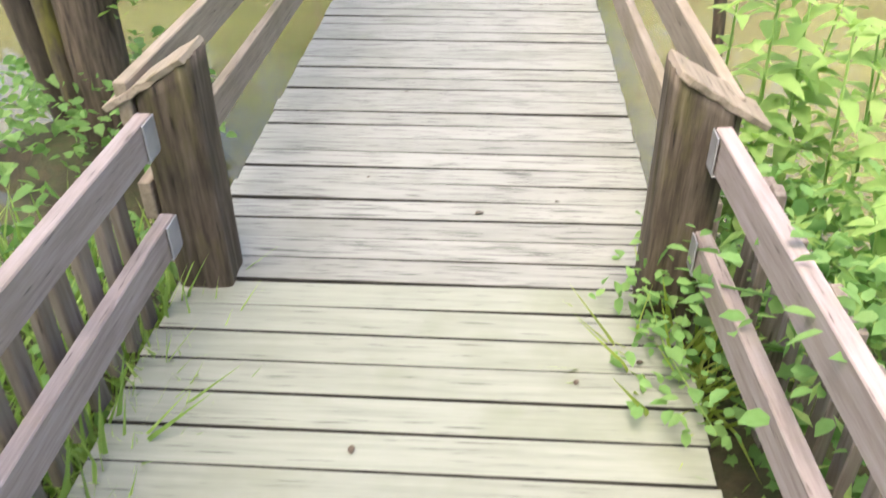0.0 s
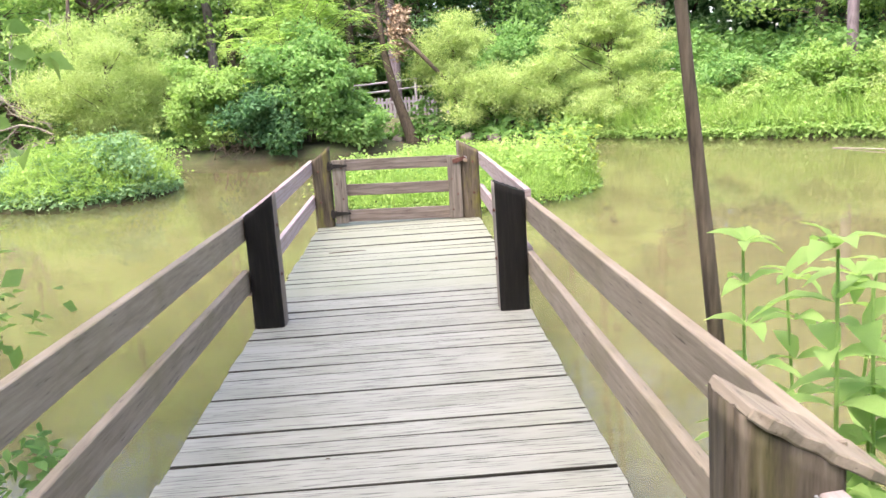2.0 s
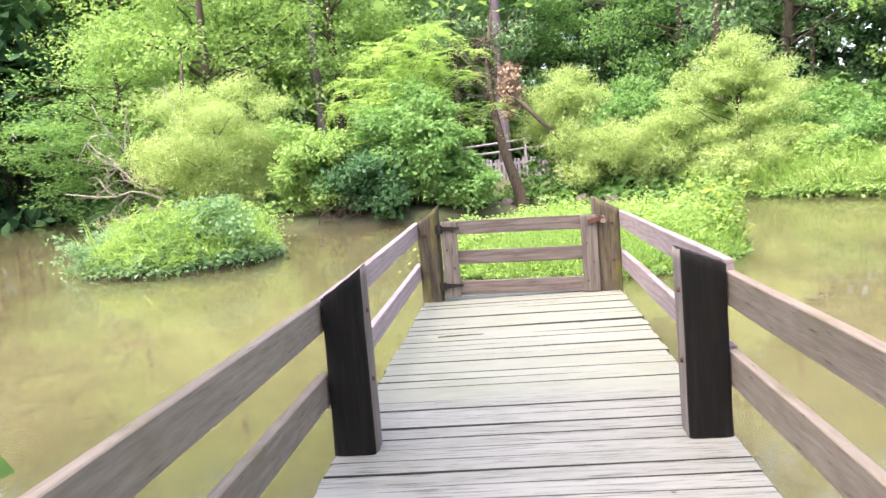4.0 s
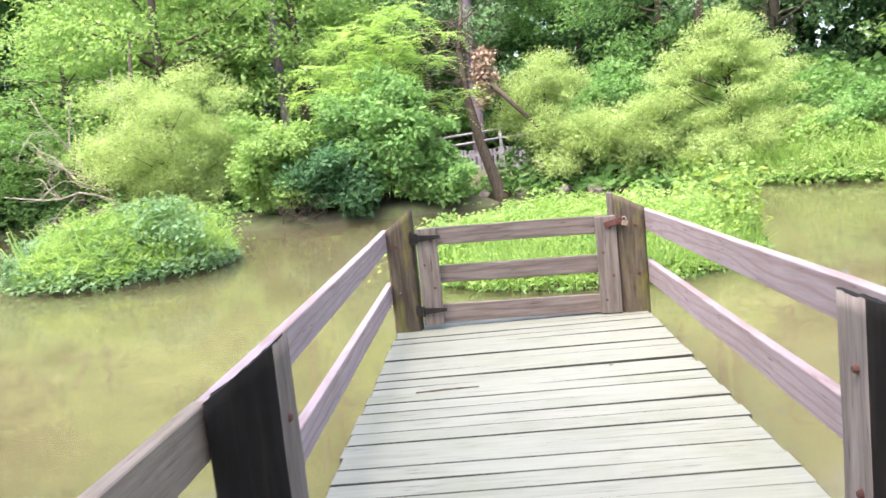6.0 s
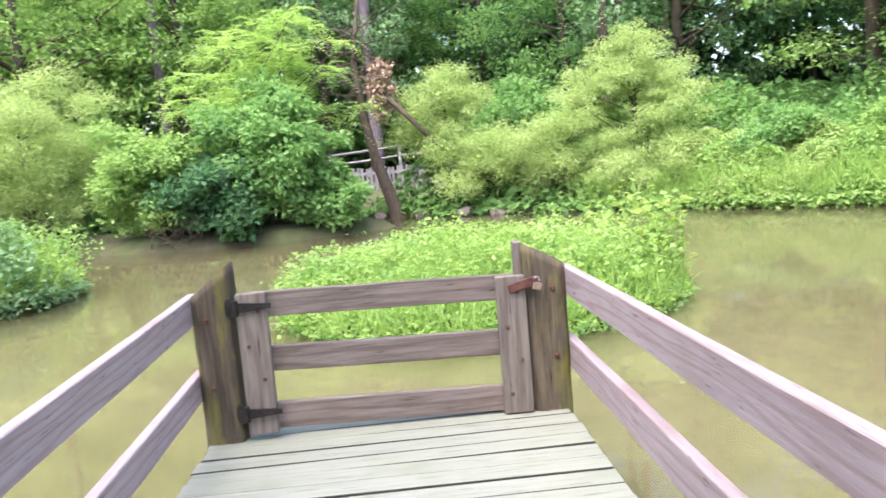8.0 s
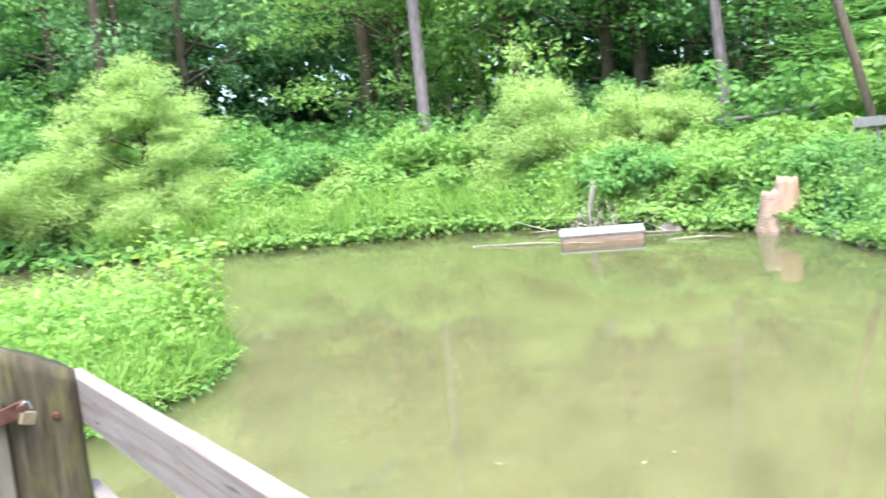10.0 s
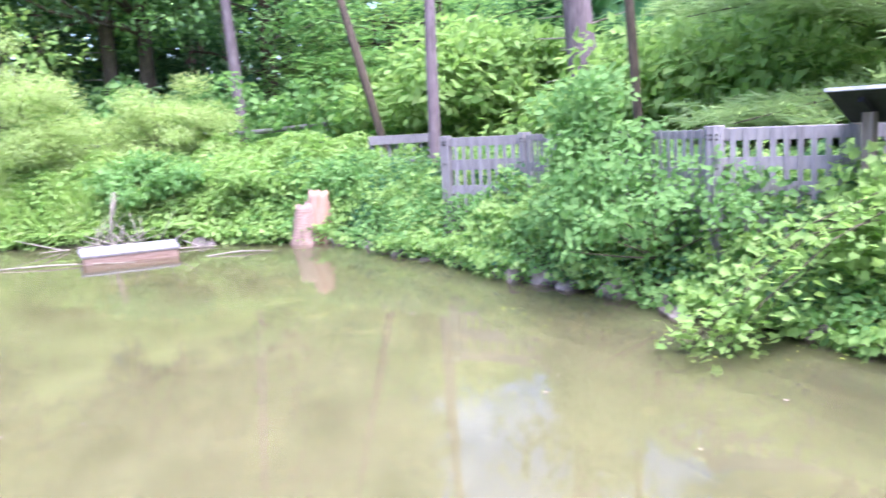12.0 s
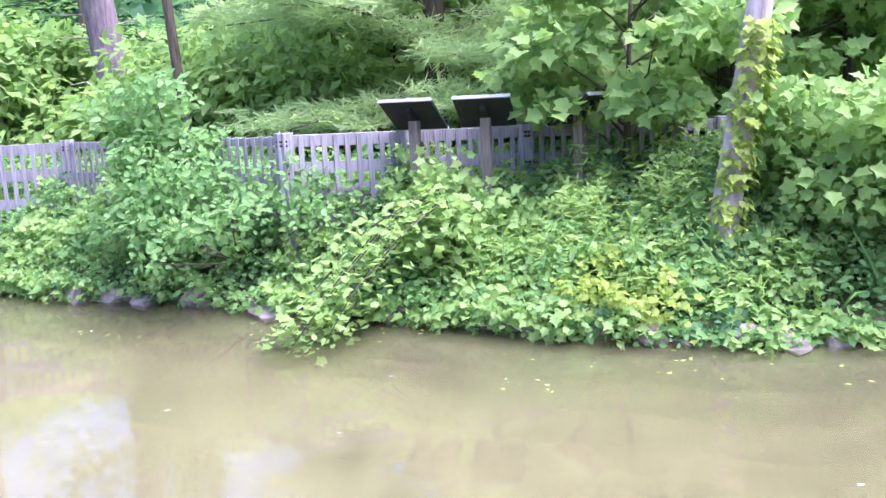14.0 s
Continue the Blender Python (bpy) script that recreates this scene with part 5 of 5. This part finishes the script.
bare_trunk("mossy grey stem beside the bank tree", (-2.16, 2.9, -0.4), 0.05, 6, (-0.25, 0.3), POST_MOSS, 9)


def spray(name, label, loc, path, count, leaf, mat, shape, seed, width, stem=0.012, bark=None, category="branch"):
    """A leafy twig: a bent stem with leaves along it."""
    gg = np.random.default_rng(seed)
    path = np.asarray(path, float)
    root = tagged(empty(name, loc), label, category)
    link("stem", tri_mesh("stem", *tube(path, np.linspace(stem, stem * 0.35, len(path)), 6, seed), True), bark or BARK_DARK, root)
    s = gg.random(count) * (len(path) - 1)
    k = np.minimum(s.astype(int), len(path) - 2)
    at = path[k] + (path[k + 1] - path[k]) * (s - k)[:, None] + gg.standard_normal((count, 3)) * width
    v, t = leaves(gg, at, gg.standard_normal((count, 3)) * (1, 1, 0.4), gg.standard_normal((count, 3)) * 0.4 + (0, 0, 1), leaf * (0.6 + 0.7 * gg.random(count)), shape)
    link("leaves", tri_mesh("leaves", v, t), mat, root)
    return root


spray("branch", "dark thin branch with green leaves beside the trunk", (-1.95, 3.0, 0.0), [(-0.02, 0, 0.4), (0.1, 0, 0.9), (0.2, 0, 1.15), (0.42, 0, 1.6), (0.36, 0.02, 1.85), (0.36, 0.02, 2.5)], 110, 0.11, L_LIGHT, "ovate", 3, (0.15, 0.15, 0.12))
spray("branch", "spread of broad green leaves hanging beside the trunk", (-1.62, 3.05, 1.5), [(0.06, 0, 0.1), (-0.1, 0, 0.25), (-0.02, 0, 0.4), (0.1, 0.05, 0.6)], 70, 0.085, L_LIGHT, "broad", 31, (0.17, 0.14, 0.12), 0.008)
spray("branch", "leafy twig hanging beside the trunk", (-1.8, 3.0, 0.0), [(-0.1, 0, 0.4), (0.05, 0, 0.7), (0.2, 0, 0.62)], 80, 0.09, L_LIGHT, "ovate", 4, (0.1, 0.1, 0.08))
spray("branch", "overhanging branch with fresh green leaves", (-1.2, 8.2, 2.6), [(-1.6, -3.5, 3.4), (-1.0, -1.2, 1.7), (-0.3, -0.2, 0.6), (0.5, 0.1, 0.22), (1.1, 0.2, 0.12)], 420, 0.11, L_PALE, "maple", 5, (0.34, 0.3, 0.13))
for i in range(7):
    e = 0.16 * g.standard_normal(3) * (1, 1, 0.3)
    spray("branch", "drooping branch with pale leaves reaching the water", (7.1, 5.75, 0.2), [(0.1, 0, -0.3), (-0.02 + e[0], 0.25, 0.35 + e[2]), (-0.2 + e[0], 0.8 + e[1], 0.15), (-0.38 + e[0], 1.3 + e[1], -0.3), (-0.5 + e[0], 1.6 + 1.4 * e[1], -0.63)], 130, 0.085, L_LIGHT, "maple", 60 + i, (0.12, 0.12, 0.08), 0.009, BARK)
for i in range(18):
    x, y = 2.45 + 0.8 * g.random(), 13.7 + 1.8 * g.random()
    h = 0.72 + 0.4 * g.random()
    spray("leafy_stem", "upright yellow-green leafy stem on the islet", (x, y, G(x, y)), [(0, 0, -0.05), (0.03, 0, h * 0.5), (0.12 * g.standard_normal(), 0, h)], 40, 0.11, L_GOLD if i % 3 == 0 else L_LIGHT, "ovate", 90 + i, (0.07, 0.07, 0.05), 0.006, L_GRASS, "plant")
cover("bank_weeds", "leafy weeds and ivy around the trunk's foot", g, scatter(g, 700, (-3.4, -1.4, 2.2, 3.6), lambda x, y: (ground_height(x, y) > WATER)), 0.4, 0.07, L_MID, "broad", 0.4)
cover("bank_weeds", "weeds beside the boardwalk on the shaded bank", g, scatter(g, 3500, (-5.5, -1.1, -4, 1.6), lambda x, y: shore_distance(x, y) > 0), 0.4, 0.08, L_MID, "broad", 0.5)
grass("grass", "long green grass beside the boardwalk", g, scatter(g, 2600, (-2.2, -1.02, -2.5, 1.5), lambda x, y: x < 0), 0.42, L_GRASS, 0.4)
grass("grass", "tufts of grass growing through the railing", g, scatter(g, 480, (-1.06, -0.88, -0.6, 1.15), lambda x, y: x < 0), 0.3, L_GRASS, 0.5)

# tall weeds and vines on the other side
thin = bare_trunk("thin dead brown sapling standing in the water", (1.09, 2.54, WATER), 0.026, 3.6, (-0.25, 0.0), BARK, 14, name="dead_sapling")


def big_weed(loc, height, seed, n_whorl, leaf, mat):
    """A tall weed with whorls of long glossy leaves; every leaf is a part."""
    gg = np.random.default_rng(seed)
    root = tagged(empty("tall_weed", loc), "tall weed with long glossy light green leaves", "plant", "tall weeds by the railing")
    path = [(0, 0, -0.1), (0.02 * gg.standard_normal(), 0, height * 0.5), (0.04 * gg.standard_normal(), 0.03 * gg.standard_normal(), height)]
    link("stem", tri_mesh("stem", *tube(path, [0.007, 0.006, 0.004], 6, seed), True), L_LIGHT, root)
    lobes = np.array([(0, 0), (0.18, 0.13), (0.45, 0.21), (0.75, 0.13), (1, 0), (0.75, -0.13), (0.45, -0.21), (0.18, -0.13), (0.3, 0), (0.6, 0)])
    tri = [(0, 8, 1), (1, 8, 2), (8, 9, 2), (2, 9, 3), (9, 4, 3), (0, 7, 8), (7, 6, 8), (8, 6, 9), (6, 5, 9), (9, 5, 4)]
    v = np.stack([lobes[:, 0], lobes[:, 1], 0.28 * np.abs(lobes[:, 1]) + 0.12 * np.sin(lobes[:, 0] * 3.1) - 0.22 * lobes[:, 0] ** 2], 1)
    me = tri_mesh("leaf", v, tri, True)
    me.materials.append(mat)
    for w in range(n_whorl):
        f = (w + 1) / n_whorl
        z = height * (0.3 + 0.7 * f)
        x = np.interp(z, [0, height / 2, height], [p[0] for p in path])
        k = 6 if w == n_whorl - 1 else 3
        for j in range(k):
            a = 360 * j / k + 67 * w + 14 * gg.standard_normal()
            s = leaf * (1.0 - 0.25 * (f > 0.99)) * (0.75 + 0.4 * gg.random())
            link("leaf", me, None, root, "", pose(x, 0, z, 0, 0, a) @ pose(0, 0, 0, 12 * gg.standard_normal(), -25 * (f - 0.55) + 14 * gg.standard_normal(), 0) @ Matrix.Scale(s, 4))
    return root


for i, (x, y, h, w) in enumerate(((0.97, 1.6, 1.42, 7), (1.1, 1.72, 1.32, 6), (1.24, 1.62, 1.22, 6), (1.04, 2.25, 1.3, 6), (1.22, 2.35, 1.15, 5), (1.36, 2.2, 1.2, 5), (1.15, 1.75, 1.0, 5), (1.5, 1.9, 1.1, 5), (1.7, 2.3, 0.95, 4), (0.98, 1.55, 0.85, 5), (1.45, 1.45, 0.95, 5), (1.9, 1.8, 1.05, 5), (1.3, 1.1, 0.8, 4))):
    big_weed((x, y, -0.35), h, 200 + i, w + 1, 0.17, L_LIGHT)
spray("vine", "bramble vine with lobed leaves over the railing", (0.75, 0.6, 0.3), [(-0.05, 0.65, -0.2), (-0.02, 0.4, 0.0), (0.06, 0.0, 0.25), (0.1, -0.35, 0.35)], 150, 0.06, L_MID, "broad", 12, (0.09, 0.12, 0.12), 0.006, L_MID, "vine")
spray("vine", "low vine creeping onto the boardwalk's edge", (0.55, 1.2, 0.02), [(0.12, 0.1, 0.16), (0.05, 0.0, 0.1), (0.08, -0.25, 0.06), (0.17, -0.6, 0.05)], 190, 0.05, L_MID, "broad", 13, (0.07, 0.12, 0.07), 0.005, L_LIGHT, "vine")
cover("bank_weeds", "lush weeds crowding the railing on the bank", g, scatter(g, 9000, (0.84, 3.4, -2.5, 2.1), lambda x, y: shore_distance(x, y) > -0.15), 0.62, 0.06, L_MID, "maple", 0.4)
cover("bank_weeds", "light green weeds crowding the railing on the bank", g, scatter(g, 2600, (0.84, 2.6, -1.5, 2.1), lambda x, y: shore_distance(x, y) > -0.15), 0.85, 0.075, L_LIGHT, "long", 0.4)
grass("grass", "yellowing grass tuft around the foot of a post", g, scatter(g, 120, (0.6, 0.84, 0.85, 1.2), lambda x, y: x > 0), 0.42, L_GOLD, 0.7)

ragged = lambda x, y: (shore_distance(x, y) > 0.05) & (mounds(x, y, 1.7) > 0.42) & (np.abs(x + 0.15) > 1.1)
cover("bank_weeds", "patchy low weeds on the shaded bank", g, scatter(g, 6500, (-9, 8, -7, 2.4), ragged), 0.35, 0.09, L_MID, "broad", 0.7)
cover("bank_weeds", "patchy light green weeds on the shaded bank", g, scatter(g, 4000, (2.2, 6.8, -4, 2.4), ragged), 0.6, 0.08, L_LIGHT, "maple", 0.6)

# small things on the planks, the islet and the water
g = np.random.default_rng(55)
for x, y, s, a in ((-0.74, 2.18, 0.035, 10), (-0.47, 2.08, 0.04, 60), (0.35, 0.84, 0.05, 70), (-0.3, 0.53, 0.06, 95), (0.01, 1.81, 0.07, 20), (-0.66, 1.88, 0.04, 40), (0.34, 1.92, 0.04, 5), (0.55, 0.95, 0.05, 15), (0.36, 4.44, 0.04, 0), (0.27, 7.54, 0.05, 10), (-0.4, 3.0, 0.04, 0)):
    v, t = leaves(g, np.zeros((1, 3)), np.array([[1.0, 0, 0.05]]), np.array([[0, 0.1, 1.0]]), np.array([s]), "broad", 0.5, 0.1)
    ob = tagged(link("fallen_leaf", tri_mesh("fallen_leaf", v, t), BARK), "small curled dark leaf lying on the planks", "leaf", "fallen leaves on the boardwalk")
    ob.matrix_basis = pose(x, y, 0.006, 0, 0, a) @ Matrix.Scale(0.6, 4)
ob = tagged(link("twig", tri_mesh("twig", *tube([(-0.17, 0, 0.004), (0, 0.012, 0.006), (0.17, 0.02, 0.004)], [0.004, 0.005, 0.003], 5, 2)), BARK), "thin brown twig lying on the planks", "twig")
ob.location = (-0.62, 7.33, 0.003)
root = tagged(empty("day_lily", (1.52, 14.35, -0.25)), "single orange day lily above the islet's herbs", "flower")
link("stem", tri_mesh("stem", *tube([(0, 0, -0.05), (0.01, 0, 0.2), (0, 0, 0.36)], [0.006, 0.005, 0.004], 5, 1)), L_GRASS, root)
for k in range(6):
    v, t = leaves(g, np.zeros((1, 3)), np.array([[1.0, 0, 0.9]]), np.array([[-0.9, 0, 1.0]]), np.array([0.1]), "broad", 0.3, 0.5)
    link("petal", tri_mesh("petal", v, t), ORANGE, root, "", pose(0, 0, 0.35, 0, 0, 60 * k))
n = 200
xy = scatter(g, n, (3.5, 12, 2, 15), lambda x, y: (shore_distance(x, y) < -0.1) & (shore_distance(x, y) > -1.3) & (mounds(x, y, 0.6) > 0.55))
v, t = leaves(g, np.stack([xy[:, 0], xy[:, 1], np.full(n, WATER + 0.004)], 1), g.standard_normal((n, 3)) * (1, 1, 0.02), np.tile((0, 0, 1.0), (n, 1)), 0.02 + 0.04 * g.random(n) ** 2, "ovate", 0.05, 0.0)
tagged(link("floating_leaves", tri_mesh("floating_leaves", v, t), L_GOLD), "small leaves and specks floating by the bank", "leaves", kind="stuff")
n = 150
xy = scatter(g, n, (-8, 10, 5, 20), lambda x, y: (shore_distance(x, y) < -1) & ((x < -1.4) | (x > 1.1)))
v, t = leaves(g, np.stack([xy[:, 0], xy[:, 1], np.full(n, WATER + 0.004)], 1), g.standard_normal((n, 3)) * (1, 1, 0.02), np.tile((0, 0, 1.0), (n, 1)), 0.02 + 0.035 * g.random(n), "ovate", 0.05, 0.0)
tagged(link("floating_specks", tri_mesh("floating_specks", v, t), DEADWOOD), "pale specks drifting on the open water", "debris", kind="stuff")

# unseen woods behind the walk's start, added for light and reflections
for i, (x, y) in enumerate(((-8, -8), (-3.5, -11), (3.5, -12), (-13, -4))):
    o = copy_thing(kinds[(i * 2 + 1) % 5], Matrix())
    o.matrix_basis = Matrix.LocRotScale((x, y, G(x, y) - 0.1), Euler((0, 0, i * 1.9)), Vector((0.9, 0.9, 0.7)))

# a deep belt of distant woods round the pond: a high canopy over a dim understorey with bare trunks
g = np.random.default_rng(140)
n = 125000
a = g.uniform(-1.0, math.pi + 0.6, n)
rr = g.uniform(26, 38, n)
cx, cy = 0.0, 21.0
x, y = cx + rr * np.cos(a) * 1.15, cy + rr * np.sin(a)
top = 14 + 4 * np.sin(a * 9) * np.sin(a * 5.3 + 1) + 2 * np.sin(a * 31)
top = np.where((a < 0.0) & (a > -0.75), top * 0.36, top)
front = rr < 32
f = np.where(front, np.where(g.random(n) < 0.8, 0.48 + 0.52 * g.random(n), 0.12 * g.random(n)), g.random(n) ** 1.5)
z = ground_height(x, y) + top * f
v, t = leaves(g, np.stack([x, y, z], 1), g.standard_normal((n, 3)), g.standard_normal((n, 3)) * 0.6 + (0, 0, 0.9), 1.0 * (0.5 + 0.8 * g.random(n)), "ovate")
# the dark leaf colour also paints in the dim gaps between the trees
tagged(link("far_woods", tri_mesh("far_woods", v, t), L_DARK), "deep green mass of distant woods", "woods", kind="stuff")
pieces = []
for k in range(70):
    a, r = g.uniform(0.15, math.pi), g.uniform(24, 35)
    x, y = cx + r * math.cos(a) * 1.15, cy + r * math.sin(a)
    z = G(x, y)
    lean = 0.35 * g.standard_normal(2)
    pieces.append(tube([(x, y, z - 0.3), (x + 0.4 * lean[0], y, z + 4), (x + lean[0], y + lean[1], z + 13)], np.array([1.15, 0.9, 0.5]) * g.uniform(0.1, 0.22), 7, k))
tagged(link("far_trunks", tri_mesh("far_trunks", *merge(pieces), True), BARK), "bare grey-brown trunks in the dim distant woods", "woods", kind="stuff")

# ---- the boardwalk, plank by plank ----
deck = tagged(empty("boardwalk", (-0.15, 0, 0)), "pale grey weathered plank boardwalk over the pond", "boardwalk", kind="structure")
for x in (-0.75, 0.0, 0.72):
    bm = bmesh.new()
    box(bm, (0.05, 12.05, 0.19), Matrix.Translation((x, 3.1, -0.136)), 0.004)
    part("joist", bm, BEAM, deck)
g = np.random.default_rng(3)
plank_meshes = []
for i in range(12):
    bm = bmesh.new()
    box(bm, (1.8, 0.1365, 0.038), Matrix.Translation((0, 0, -0.019)), 0.0028)
    for v in bm.verts:
        v.co.x += 0.004 * math.sin(i * 3 + v.co.y * 40) * (1 if v.co.x > 0 else -1)
        v.co.y += 0.002 * math.sin(i * 5 + v.co.x * 3)
    me = bpy.data.meshes.new("plank")
    bm.to_mesh(me)
    bm.free()
    me.materials.append(PLANK if i < 6 else PLANK_SMOOTH)
    # near-black sides and bevels paint in the shade of the plank gaps
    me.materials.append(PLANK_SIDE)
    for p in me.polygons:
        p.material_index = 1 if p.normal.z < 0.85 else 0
    plank_meshes.append(me)
y = -2.8865
while y < 9.16:
    x0, x1 = (-1.05, 0.72) if y < 1.2 else (-1.05, 0.75)
    s = (x1 - x0) / 1.8 * (1 + 0.002 * g.standard_normal())
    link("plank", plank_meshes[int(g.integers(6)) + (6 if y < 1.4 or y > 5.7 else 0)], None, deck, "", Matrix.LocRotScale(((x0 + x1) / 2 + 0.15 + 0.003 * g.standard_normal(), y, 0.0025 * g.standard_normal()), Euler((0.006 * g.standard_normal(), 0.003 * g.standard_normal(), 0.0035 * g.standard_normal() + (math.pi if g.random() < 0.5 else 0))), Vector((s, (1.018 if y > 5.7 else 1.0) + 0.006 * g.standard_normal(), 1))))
    y += 0.143
